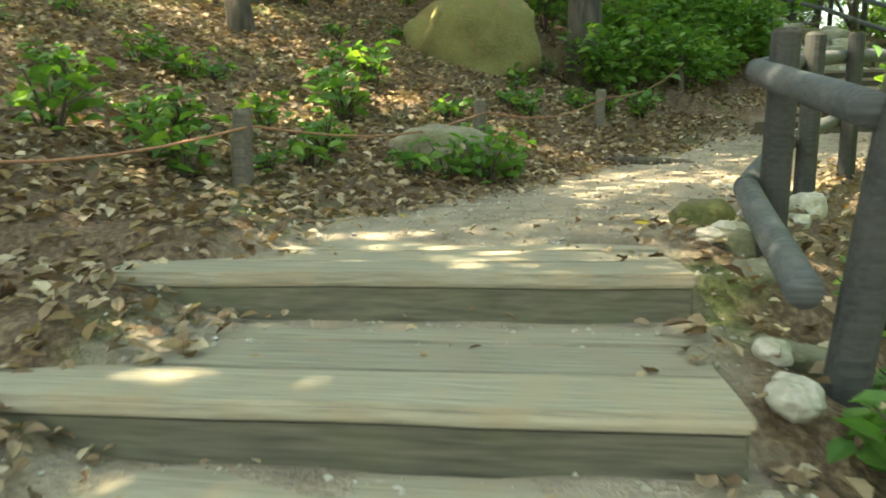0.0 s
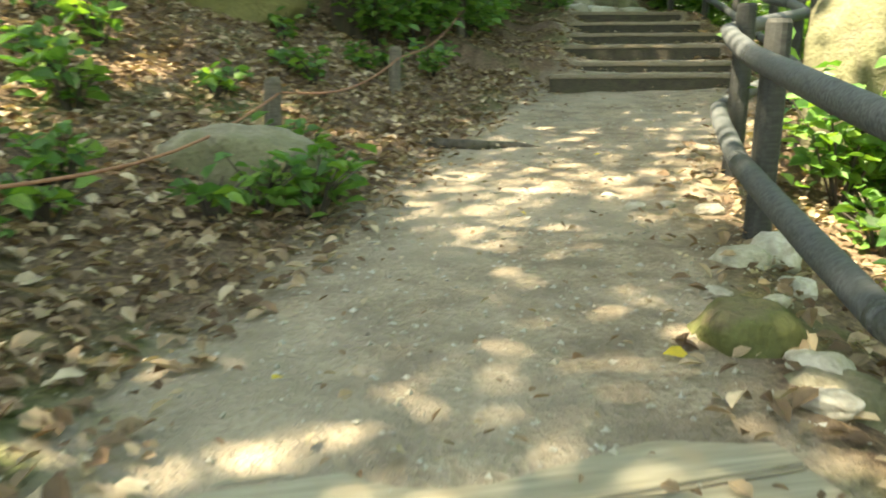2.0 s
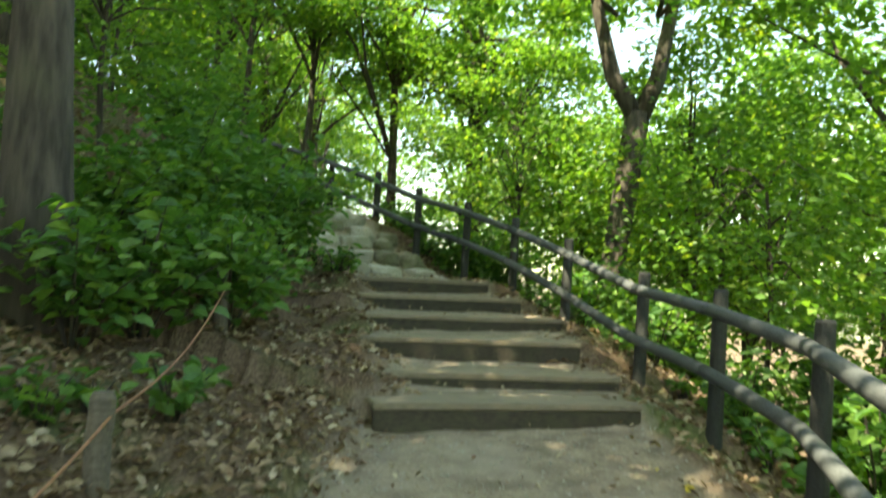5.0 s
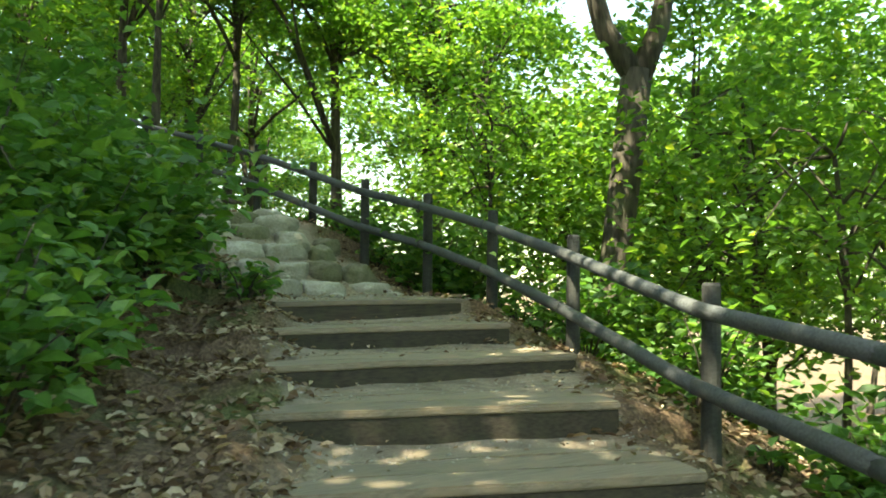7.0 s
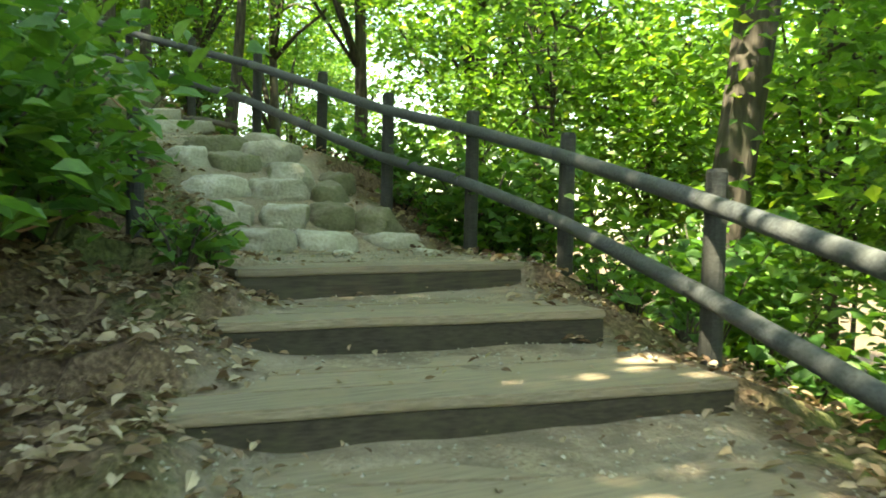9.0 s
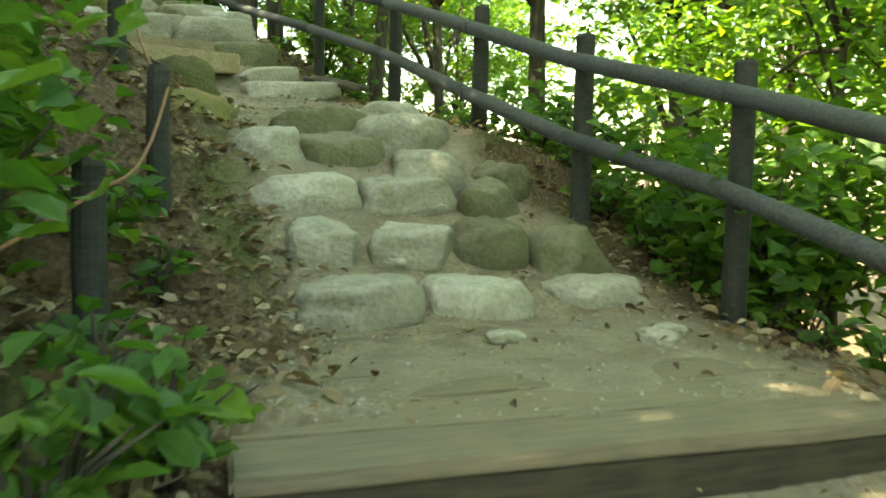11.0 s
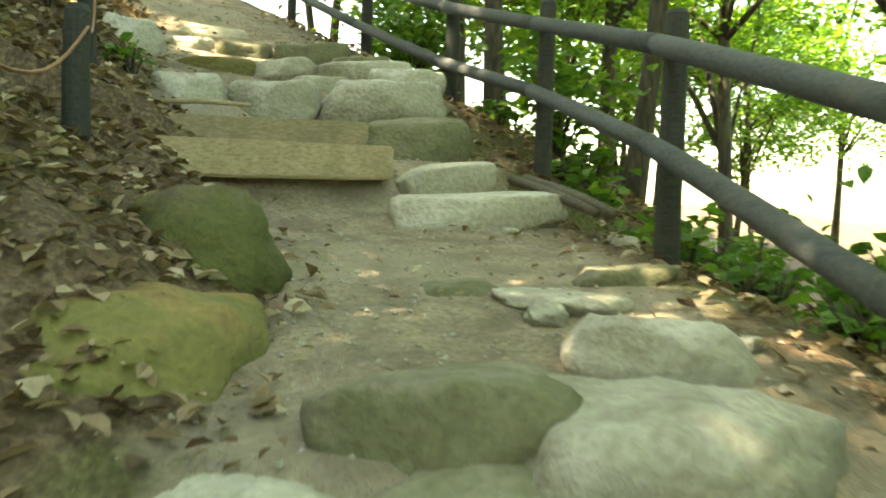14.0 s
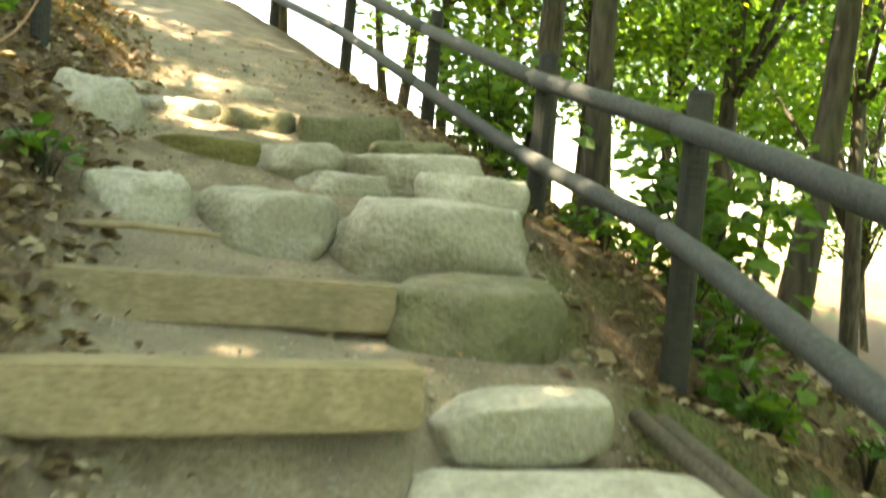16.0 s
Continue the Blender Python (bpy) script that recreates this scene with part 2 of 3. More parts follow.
# ---------------------------------------------------------------- ground
# The line of the path: x, y, height, half width to the left and right.
LINE = np.array([
    (0.9, -30, -1.2, 1.1, 1.0), (0.9, -8, -0.4, 1.1, 1.0), (0.9, -2.6, -0.28, 0.8, 1.0), (0.9, -1.95, -0.24, 0.8, 1.0), (0.9, -1.75, -0.04, 0.8, 1.0), (0.9, -1.5, -0.025, 0.8, 1.0), (0.88, -1.2, -0.004, 0.8, 1.0),
    (0.88, -0.9, 0.002, 0.8, 1.0), (0.88, -0.78, 0.13, 0.8, 1.0), (0.88, -0.55, 0.15, 0.8, 1.0), (0.87, -0.3, 0.17, 0.8, 1.0), (0.87, 0.05, 0.175, 0.8, 1.0), (0.87, 0.18, 0.30, 0.8, 1.0), (0.88, 0.6, 0.335, 0.8, 1.0), (0.9, 0.85, 0.36, 0.85, 1.0),
    (0.95, 1.15, 0.37, 0.85, 1.0), (1.9, 3.3, 0.42, 0.9, 1.0), (2.75, 4.95, 0.53, 1.0, 1.1), (3.85, 6.6, 0.66, 1.2, 1.3),
    (4.95, 8.3, 0.85, 1.2, 1.1), (5.02, 8.45, 1.0, 0.95, 1.1), (5.27, 9.12, 1.045, 0.95, 1.1), (5.33, 9.27, 1.135, 0.95, 1.1),
    (5.68, 10.1, 1.18, 0.95, 1.1), (5.75, 10.25, 1.355, 0.95, 1.1), (6.24, 11.15, 1.405, 1.2, 1.2), (6.29, 11.3, 1.535, 1.2, 1.2),
    (6.54, 12.22, 1.58, 0.95, 1.1), (6.58, 12.37, 1.735, 0.95, 1.1), (6.87, 13.27, 1.785, 1.05, 1.05), (6.9, 13.42, 1.962, 1.05, 1.1),
    (7.1, 14.95, 1.99, 0.95, 1.1), (7.1, 15.25, 2.13, 0.9, 1.1), (7.05, 15.58, 2.22, 0.9, 1.05), (7.03, 15.8, 2.40, 0.9, 1.0),
    (7.0, 16.12, 2.51, 0.9, 0.95), (6.98, 16.3, 2.68, 0.9, 0.9), (6.92, 16.55, 2.79, 0.85, 0.85), (6.9, 16.85, 2.98, 0.85, 0.85),
    (6.95, 17.3, 3.08, 0.85, 0.8), (6.9, 18.2, 3.22, 0.9, 0.75), (6.65, 19.5, 3.43, 1.1, 0.7), (6.42, 19.95, 3.54, 1.2, 0.75),
    (6.35, 20.1, 3.80, 1.2, 0.75), (6.05, 20.6, 3.88, 1.2, 0.8), (5.97, 20.75, 4.0, 1.2, 0.85), (5.8, 21.2, 4.14, 1.2, 0.95),
    (5.7, 21.5, 4.36, 1.2, 1.0), (5.5, 22.1, 4.54, 1.2, 1.0), (5.1, 22.9, 4.88, 1.2, 1.0), (4.6, 24.0, 5.35, 1.1, 0.9),
    (3.4, 26.0, 6.2, 1.1, 0.9), (1.4, 29.0, 7.5, 1.1, 0.9), (-4.0, 37.0, 10.6, 1.1, 0.9)])


def path_at(x, y):
    """Height of the path, distance across it (to the left positive) and the half widths at places."""
    x, y = np.asarray(x, float), np.asarray(y, float)
    best = np.full(x.shape, 1e9)
    out = [np.zeros(x.shape) for _ in range(4)]
    for p, q in zip(LINE[:-1], LINE[1:]):
        d = q[:2] - p[:2]
        n = np.hypot(*d)
        t = np.clip(((x - p[0]) * d[0] + (y - p[1]) * d[1]) / n**2, 0, 1)
        ox, oy = x - p[0] - t * d[0], y - p[1] - t * d[1]
        far = np.hypot(ox, oy)
        near = far < best
        best = np.where(near, far, best)
        side = np.where(d[0] * oy - d[1] * ox > 0, 1.0, -1.0)
        for k, v in enumerate((p[2] + t * (q[2] - p[2]), side * far, p[3] + t * (q[3] - p[3]), p[4] + t * (q[4] - p[4]))):
            out[k] = np.where(near, v, out[k])
    return out


def ripple(x, y, size):
    x, y = np.asarray(x) / size, np.asarray(y) / size
    return (np.sin(1.7 * x + 2.3 * np.sin(0.9 * y)) + np.sin(2.1 * y + 1.9 * np.sin(1.3 * x + 1)) + np.sin(1.3 * (x + y) + 4)) / 3


def ground_z(x, y):
    z, d, left, right = path_at(x, y)
    up = np.maximum(d - left, 0)
    down = np.maximum(-d - right - 0.12, 0)
    steep = np.clip((np.asarray(y) - 5) / 12, 0, 1)
    near = np.interp(y, [0, 5, 9, 12, 16, 17.5, 25], [0.2, 0.26, 0.3, 0.15, 0.18, 0.7, 0.6])
    rise = near * np.minimum(up, 0.8) + (0.28 + 0.36 * steep) * np.clip(up - 0.8, 0, 1.4) + 0.42 * np.clip(up - 2.2, 0, 14) + 0.05 * np.maximum(up - 16, 0)
    drop = 0.42 * np.minimum(down, 1.2) + 0.62 * np.clip(down - 1.2, 0, 9) + 0.04 * np.maximum(down - 10, 0)
    away = np.clip(np.maximum(up, down) * 1.5, 0, 1)
    wave = 0.05 * ripple(x, y, 0.45) * away + 0.14 * ripple(x, y, 2.3) * np.clip(np.maximum(up, down) * 0.5, 0, 1)
    heap = np.interp(y, [-2.6, -2.2, 0.6, 1.4, 7.4, 8.2, 13.6, 14.6, 18.6, 19.2, 20.8, 21.6], [0, 0.1, 0.1, 0, 0, 0.15, 0.15, 0, 0, 0.16, 0.16, 0]) * np.exp(-((d - left - 0.2) / 0.28) ** 2)
    return z + rise - drop + wave + heap * (1 + 0.35 * ripple(x, y, 0.3)) + 0.012 * ripple(x, y, 0.21)


def build_ground():
    far = np.array([0.3, 0.7, 1.3, 2.2, 3.4, 5, 7, 10, 14, 20, 30, 50, 90, 160, 300])
    xs = np.concatenate([-2.6 - far[::-1], np.arange(-2.6, 10.2, 0.085), 10.2 + far])
    ys = np.concatenate([-3.4 - far[::-1], np.arange(-3.4, 26.5, 0.085), 26.5 + far])
    gx, gy = np.meshgrid(xs, ys, indexing="ij")
    gz = ground_z(gx, gy)
    verts = np.stack([gx, gy, gz], -1).reshape(-1, 3)
    ny = len(ys)
    i, j = np.meshgrid(np.arange(len(xs) - 1), np.arange(ny - 1), indexing="ij")
    a = (i * ny + j).ravel()
    me = mesh_from("ground", verts, np.stack([a, a + ny, a + ny + 1, a + 1], 1), SOIL, True)
    _, d, left, right = path_at(gx, gy)
    inside = np.minimum(left - d, right + d)
    worn = me.attributes.new("worn", "FLOAT", "POINT")
    worn.data.foreach_set("value", np.clip(0.5 + inside * 1.6, 0, 1).ravel())
    return tagged(new("ground", me), "trodden sandy earth path between leaf-strewn wooded banks", "ground", kind="structure")


build_ground()


def gz(x, y):
    return float(ground_z(np.array([x]), np.array([y]))[0])


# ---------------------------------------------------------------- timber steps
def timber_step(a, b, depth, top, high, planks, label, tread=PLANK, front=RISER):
    """A step with boards across its tread and a riser board in front."""
    root = tagged(new("timber_step"), label, "step", "timber steps up the path")
    a, b = Vector(a), Vector(b)
    d = (b - a).normalized()
    back = Vector((-d.y, d.x))
    root.location = (*a, top - high)
    inv = Matrix.Translation(-root.location)

    def put(name, me, note=""):
        me.transform(inv)
        part(name, me, None, root, note)

    put("riser", box_mesh("riser", a + back * 0.012 + d * 0.01, b + back * 0.012 - d * 0.01, 0.09, top - high, top - 0.045, front, seed=a.y), "dark riser board, far darker than the tread" if front is RISER else "grey-green riser board, darker than the tread")
    w = depth / planks
    for k in range(planks):
        s = a + back * (k * w)
        e = b + back * (k * w)
        put("plank", box_mesh("plank", s, e, w - 0.008, top - 0.05, top - 0.003 * (k % 2), tread, seed=a.y + k))
    return root


low = "weathered grey-green plank step half buried in earth"
timber_step((-0.35, -2.02), (1.93, -1.95), 0.93, 0.0, 0.27, 3, low, front=GREY_RISER)
timber_step((-0.35, -1.12), (1.84, -1.03), 0.95, 0.172, 0.2, 3, low, front=GREY_RISER)
timber_step((-0.24, -0.26), (1.85, -0.08), 1.22, 0.345, 0.19, 4, "broad weathered plank landing with dirt on its boards", front=GREY_RISER)
flight = "worn timber step with a dark riser and a dusty tread"
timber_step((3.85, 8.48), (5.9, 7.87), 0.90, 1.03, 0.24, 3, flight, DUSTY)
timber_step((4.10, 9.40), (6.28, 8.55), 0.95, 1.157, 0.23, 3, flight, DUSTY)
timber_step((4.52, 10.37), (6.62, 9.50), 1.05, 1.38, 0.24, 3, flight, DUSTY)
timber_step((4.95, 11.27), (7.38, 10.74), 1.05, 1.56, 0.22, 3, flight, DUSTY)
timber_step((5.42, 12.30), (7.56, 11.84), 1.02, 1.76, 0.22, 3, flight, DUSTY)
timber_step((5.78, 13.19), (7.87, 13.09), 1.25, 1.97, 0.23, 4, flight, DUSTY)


def sawn_beam(a, b, depth, top, high, label):
    a2 = Vector((*a, top - high))
    me = box_mesh("sawn_beam", a, b, depth, top - high, top, BEAM, 0.014, 0.01, a[0])
    me.transform(Matrix.Translation(-a2))
    ob = new("sawn_beam", me)
    ob.location = a2
    return tagged(ob, label, "beam", "squared beams across the path")


sawn_beam((5.16, 19.295), (6.4, 19.87), 0.2, 3.89, 0.20, "pale squared wooden beam laid across the path as a step")
sawn_beam((4.95, 20.12), (6.2, 20.56), 0.2, 4.09, 0.19, "short squared wooden beam set above another beam")


# ---------------------------------------------------------------- stones
def stone(name, centre, size, mat, label, category="stone", group="", turn=0.0, seed=0, square=4.4, lumps=0.14):
    bm = bmesh.new()
    bmesh.ops.create_icosphere(bm, subdivisions=4, radius=1.0)
    off = Vector((seed * 7.3, seed * 3.7, seed * 1.9))
    rng = random.Random(seed * 31 + 5)
    cuts = []
    for _ in range(9 if square < 6 else 3):
        n = Vector((rng.gauss(0, 1), rng.gauss(0, 1), rng.gauss(0, 0.8))).normalized()
        cuts.append((n, rng.uniform(0.82, 1.02)))
    cuts.append((Vector((rng.uniform(-0.12, 0.12), rng.uniform(-0.2, 0.05), 1)).normalized(), 0.86))
    for v in bm.verts:
        p = v.co.copy()
        k = (abs(p.x) ** square + abs(p.y) ** square + abs(p.z) ** square) ** (-1 / square)
        p *= k
        for n, h in cuts:
            over = p.dot(n) - h
            if over > 0:
                p -= n * over * 0.82
        p *= 1.13 + lumps * (noise.noise(p * 1.1 + off) * 1.0 + noise.noise(p * 2.7 + off) * 0.6 + abs(noise.noise(p * 5 + off)) * 0.45 + noise.noise(p * 11 + off) * 0.22)
        v.co = Vector((p.x * size[0] / 2, p.y * size[1] / 2, p.z * size[2] / 2))
    me = bpy.data.meshes.new(name)
    bm.to_mesh(me)
    bm.free()
    me.materials.append(mat)
    me.polygons.foreach_set("use_smooth", [True] * len(me.polygons))
    ob = new(name, me)
    ob.matrix_world = pose(*centre, random.uniform(-4, 4), random.uniform(-4, 4), turn)
    return tagged(ob, label, category, group)


ROWS = "rough stones laid as steps"
STEPS = [  # x from, x to, front y, depth, top, height, mossy
    (6.22, 6.84, 14.92, 0.42, 2.19, 0.34, 0), (6.88, 7.42, 14.98, 0.40, 2.17, 0.32, 0), (7.58, 8.12, 15.02, 0.32, 2.15, 0.26, 0),
    (6.26, 6.67, 15.46, 0.42, 2.44, 0.40, 0), (6.70, 7.19, 15.48, 0.40, 2.42, 0.38, 0), (7.22, 7.62, 15.46, 0.42, 2.43, 0.40, 1), (7.64, 8.10, 15.36, 0.5, 2.40, 0.44, 1),
    (6.06, 6.75, 16.02, 0.44, 2.70, 0.40, 0), (6.78, 7.36, 16.00, 0.40, 2.68, 0.36, 0), (7.40, 7.82, 15.96, 0.42, 2.66, 0.42, 1),
    (6.06, 6.48, 16.42, 0.42, 3.00, 0.44, 0), (6.50, 7.04, 16.46, 0.42, 2.96, 0.46, 1), (7.02, 7.52, 16.16, 0.4, 2.86, 0.36, 0),
    (6.38, 6.98, 16.80, 0.48, 3.13, 0.36, 1), (6.88, 7.56, 16.66, 0.50, 3.12, 0.42, 0), (7.05, 7.60, 17.22, 0.44, 3.22, 0.34, 0),
    (4.56, 5.10, 21.06, 0.42, 4.50, 0.44, 0), (5.13, 5.72, 21.12, 0.42, 4.46, 0.42, 0), (5.76, 6.66, 21.05, 0.50, 4.45, 0.46, 0),
    (6.10, 6.68, 21.6, 0.44, 4.62, 0.36, 0), (5.30, 5.98, 21.95, 0.36, 4.62, 0.26, 0),
    (4.36, 5.06, 22.1, 0.4, 4.78, 0.28, 2), (5.09, 5.62, 22.05, 0.42, 4.78, 0.28, 0), (5.64, 6.42, 22.0, 0.4, 4.76, 0.28, 0), (5.70, 6.20, 22.5, 0.36, 4.88, 0.26, 1),
    (3.85, 4.50, 22.85, 0.42, 5.12, 0.40, 0), (4.52, 5.02, 22.9, 0.42, 5.08, 0.38, 1), (5.04, 5.80, 22.9, 0.42, 5.06, 0.36, 1),
    (3.90, 4.62, 23.6, 0.4, 5.36, 0.26, 0), (2.80, 3.75, 23.6, 0.5, 5.48, 0.36, 1), (3.45, 3.95, 23.25, 0.4, 5.30, 0.34, 0),
    (1.85, 2.45, 24.5, 0.5, 5.98, 0.40, 0), (2.3, 3.2, 24.1, 0.5, 5.72, 0.36, 0),
]
for i, (x0, x1, y, dep, top, high, kind) in enumerate(STEPS):
    stone("step_stone", ((x0 + x1) / 2, y + dep / 2, top - high / 2), (x1 - x0 - 0.03, dep, high), (STONE, MOSSY, OCHRE)[kind],
          ("rounded grey stone block worn pale on top", "mossy grey-green stone block set in earth", "reddish flat stone laid in the steps")[kind], "stone", ROWS, random.uniform(-5, 5), i + 1)

stone("boulder", (6.49, 20.78, 3.88), (0.66, 0.5, 0.50), MOSSY, "big rounded mossy boulder beside the short beam", turn=4, seed=51, square=3.6)
stone("flat_stone", (6.88, 19.66, 3.48), (0.86, 0.40, 0.26), STONE, "flat pale stone slab sunk in the path", turn=6, seed=52, square=7, lumps=0.06)
stone("stone_block", (6.70, 20.08, 3.69), (0.54, 0.2, 0.21), STONE, "squared grey stone block at the end of a beam", turn=8, seed=53, square=10, lumps=0.03)
stone("mossy_rock", (5.76, 18.14, 3.30), (0.6, 0.56, 0.6), MOSS, "moss-covered pointed rock beside the earth path", turn=20, seed=54, square=2.0, lumps=0.2)
stone("mossy_slab", (5.36, 17.5, 3.0), (1.35, 1.0, 0.62), OCHRE, "large ochre rock with moss along its edge", turn=-8, seed=55, square=3.4, lumps=0.14)
stone("mossy_rock", (6.74, 18.25, 3.18), (0.30, 0.3, 0.15), MOSSY, "small mossy rock sunk in the worn path", turn=0, seed=56, square=2.4)
stone("flat_stone", (7.42, 18.5, 3.22), (0.45, 0.26, 0.16), MOSSY, "flat mossy stone at the foot of the fence", turn=15, seed=57)
stone("flat_stone", (7.10, 18.1, 3.18), (0.42, 0.4, 0.10), STONE, "flat grey stone nearly level with the path", turn=30, seed=58)
stone("lit_rock", (3.95, 22.25, 4.85), (0.62, 0.45, 0.55), STONE, "pale pointed rock at the side of the stone steps", turn=35, seed=59, square=2.4, lumps=0.2)
stone("mossy_rock", (2.06, 1.26, 0.39), (0.28, 0.32, 0.22), MOSS, "round dark green mossy rock beside the plank landing", turn=10, seed=60, square=2.3)
stone("rock", (2.14, 0.88, 0.31), (0.24, 0.26, 0.17), MOSSY, "rough mossy grey rock beside the plank landing", turn=30, seed=61, square=2.6, lumps=0.18)
stone("rock", (2.18, 0.45, 0.24), (0.26, 0.22, 0.16), MOSSY, "rough grey rock under the fence", turn=50, seed=62, square=2.6, lumps=0.2)
stone("rock", (2.08, -0.35, 0.10), (0.22, 0.28, 0.16), MOSSY, "dark damp rock beside the steps", turn=70, seed=63, lumps=0.2)
stone("rock", (2.60, 2.15, 0.39), (0.28, 0.2, 0.12), STONE, "flat pale rock near the fence foot", turn=20, seed=64, lumps=0.2)
stone("rock", (2.84, 2.3, 0.37), (0.24, 0.2, 0.18), STONE, "angular grey rock under the rail", turn=60, seed=65, square=2.4, lumps=0.2)
stone("mossy_boulder", (0.46, 3.8, 0.66), (0.85, 0.6, 0.46), MOSSY, "low mossy boulder on the leafy bank", turn=-20, seed=66, square=2.3, lumps=0.15)
stone("mossy_boulder", (0.15, 8.6, 2.1), (1.5, 1.2, 1.3), OCHRE, "large ochre boulder in the wooded bank", turn=20, seed=67, square=2.4, lumps=0.2)
stone("boulder", (4.92, 4.45, 0.78), (0.72, 0.8, 2.0), MOSSY, "tall pale boulder with moss behind the fence", turn=20, seed=68, square=2.1, lumps=0.18)
stone("rock", (7.80, 16.4, 2.62), (0.34, 0.36, 0.32), MOSSY, "cracked mossy rock at the edge of the stone steps", turn=20, seed=69, square=2.6, lumps=0.25)
for i in range(26):
    x, y = random.choice([(random.uniform(1.95, 2.4), random.uniform(-1.5, 1.8)), (random.uniform(2.5, 3.3), random.uniform(1.8, 3.6)), (random.uniform(7.0, 7.7), random.uniform(17.5, 20.5)), (random.uniform(6.1, 7.9), random.uniform(14.2, 16.8))])
    s = random.uniform(0.05, 0.13)
    stone("pebble", (x, y, gz(x, y) + s * 0.15), (s * 1.5, s, s * 0.7), STONE, "small loose grey stone on the ground", "stone", "loose stones", random.uniform(0, 180), 80 + i, 2.4, 0.2)


# ---------------------------------------------------------------- fence of round poles
FENCE = [  # x, y, foot, top
    (2.15, -0.58, 0.06, 1.05), (2.27, 0.76, 0.30, 1.25), (2.87, 2.5, 0.40, 1.43), (3.56, 3.92, 0.45, 1.58), (5.62, 6.15, 0.62, 1.80), (6.5, 7.7, 0.85, 1.97), (7.18, 9.28, 1.1, 2.12),
    (7.86, 11.35, 1.42, 2.56), (8.40, 13.3, 1.86, 2.96), (8.46, 14.78, 2.10, 3.30), (8.19, 16.0, 2.40, 3.60), (7.94, 17.2, 2.92, 3.98), (7.80, 19.16, 3.38, 4.52), (7.42, 21.2, 3.90, 5.06),
    (6.75, 22.6, 4.50, 5.50), (5.8, 24.6, 5.2, 6.25), (4.6, 26.6, 6.1, 7.15), (3.0, 29.0, 7.1, 8.15)]
fence = tagged(new("fence"), "fence of dark round wooden posts with two grey pole rails", "fence")
fence.location = (2, 0, 0)
tops, mids = [], []
for i, (x, y, z, top) in enumerate(FENCE):
    q, p = FENCE[min(i + 1, len(FENCE) - 1)], FENCE[max(i - 1, 0)]
    d = Vector((q[0] - p[0], q[1] - p[1], 0)).normalized()
    left = Vector((-d.y, d.x, 0))
    high = top - z
    lean = -left * (0.14 if i == 0 else 0.03)
    base = Vector((x, y, min(z, gz(x, y)) - 0.15))
    head = Vector((x, y, z + high)) + lean
    r = 0.062
    v, f = tube([base, base.lerp(head, 0.3), base.lerp(head, 0.7), head - Vector((0, 0, 0.02)), head], [r * 1.08, r * 1.03, r, r * 0.97, r * 0.8], 14, 0.03, i)
    part("post", mesh_from("post", [tuple(Vector(c) - fence.location) for c in v], f, POST, False), None, fence)
    tops.append(Vector((x, y, z + high - 0.17)) + left * 0.10 + lean)
    mids.append(Vector((x, y, top - 0.66)) + left * 0.10)
for line, name in ((tops, "top_rail"), (mids, "lower_rail")):
    for i in range(len(line) - 1):
        a, b = line[i], line[i + 1]
        ta, tb = (b - line[max(i - 1, 0)]) * 0.5, (line[min(i + 2, len(line) - 1)] - a) * 0.5
        far = (b - a).length
        ta = (b - a).lerp(ta.normalized() * far, 0.3)
        tb = (b - a).lerp(tb.normalized() * far, 0.3)
        pts = [a * (2 * t**3 - 3 * t**2 + 1) + ta * (t**3 - 2 * t**2 + t) + b * (3 * t**2 - 2 * t**3) + tb * (t**3 - t**2) for t in (0, 0.17, 0.33, 0.5, 0.67, 0.83, 1)]
        e = (b - a).normalized() * 0.03
        pts[0] -= e
        pts[-1] += e
        v, f = tube(pts, [0.052, 0.053, 0.054, 0.053, 0.054, 0.053, 0.052], 14, 0.03, i + 40)
        part(name, mesh_from(name, [tuple(Vector(c) - fence.location) for c in v], f, RAIL, True), None, fence)

# low stub posts with an orange rope along the bank
STUBS = [(-1.5, -0.6, 0.47), (-0.46, 1.69, 0.45), (0.62, 4.73, 0.42), (1.80, 7.07, 0.45), (3.05, 9.7, 0.5), (4.05, 11.9, 0.55), (5.39, 14.3, 0.68), (5.62, 15.7, 0.75), (5.37, 17.2, 0.6), (4.98, 18.9, 0.6), (4.36, 20.5, 0.6), (3.4, 22.6, 0.6)]
heads = []
for i, (x, y, h) in enumerate(STUBS):
    z = gz(x, y)
    v, f = tube([(0, 0, -0.12), (0, 0, h * 0.5), (0.012, 0.0, h - 0.03), (0.012, 0, h)], [0.062, 0.06, 0.058, 0.045], 14, 0.04, i)
    ob = new("stub_post", mesh_from("stub_post", v, f, STUB if i < 5 else POST))
    ob.location = (x, y, z)
    tagged(ob, "short round brown wooden post in the leaf-strewn bank" if i < 5 else "short round dark wooden post in the leaf-strewn bank", "post", "low posts along the bank")
    heads.append(Vector((x + 0.06, y, z + h - 0.1)))
pts = []
for a, b in zip(heads[:-1], heads[1:]):
    pts += [a.lerp(b, k / 8) - Vector((0, 0, 0.13 * math.sin(math.pi * k / 8))) for k in range(8)]
pts.append(heads[-1])
v, f = tube(pts, [0.008] * len(pts), 6)
tagged(new("rope", mesh_from("rope", v, f, ROPE, True)), "thin faded orange rope slung between low posts", "rope")

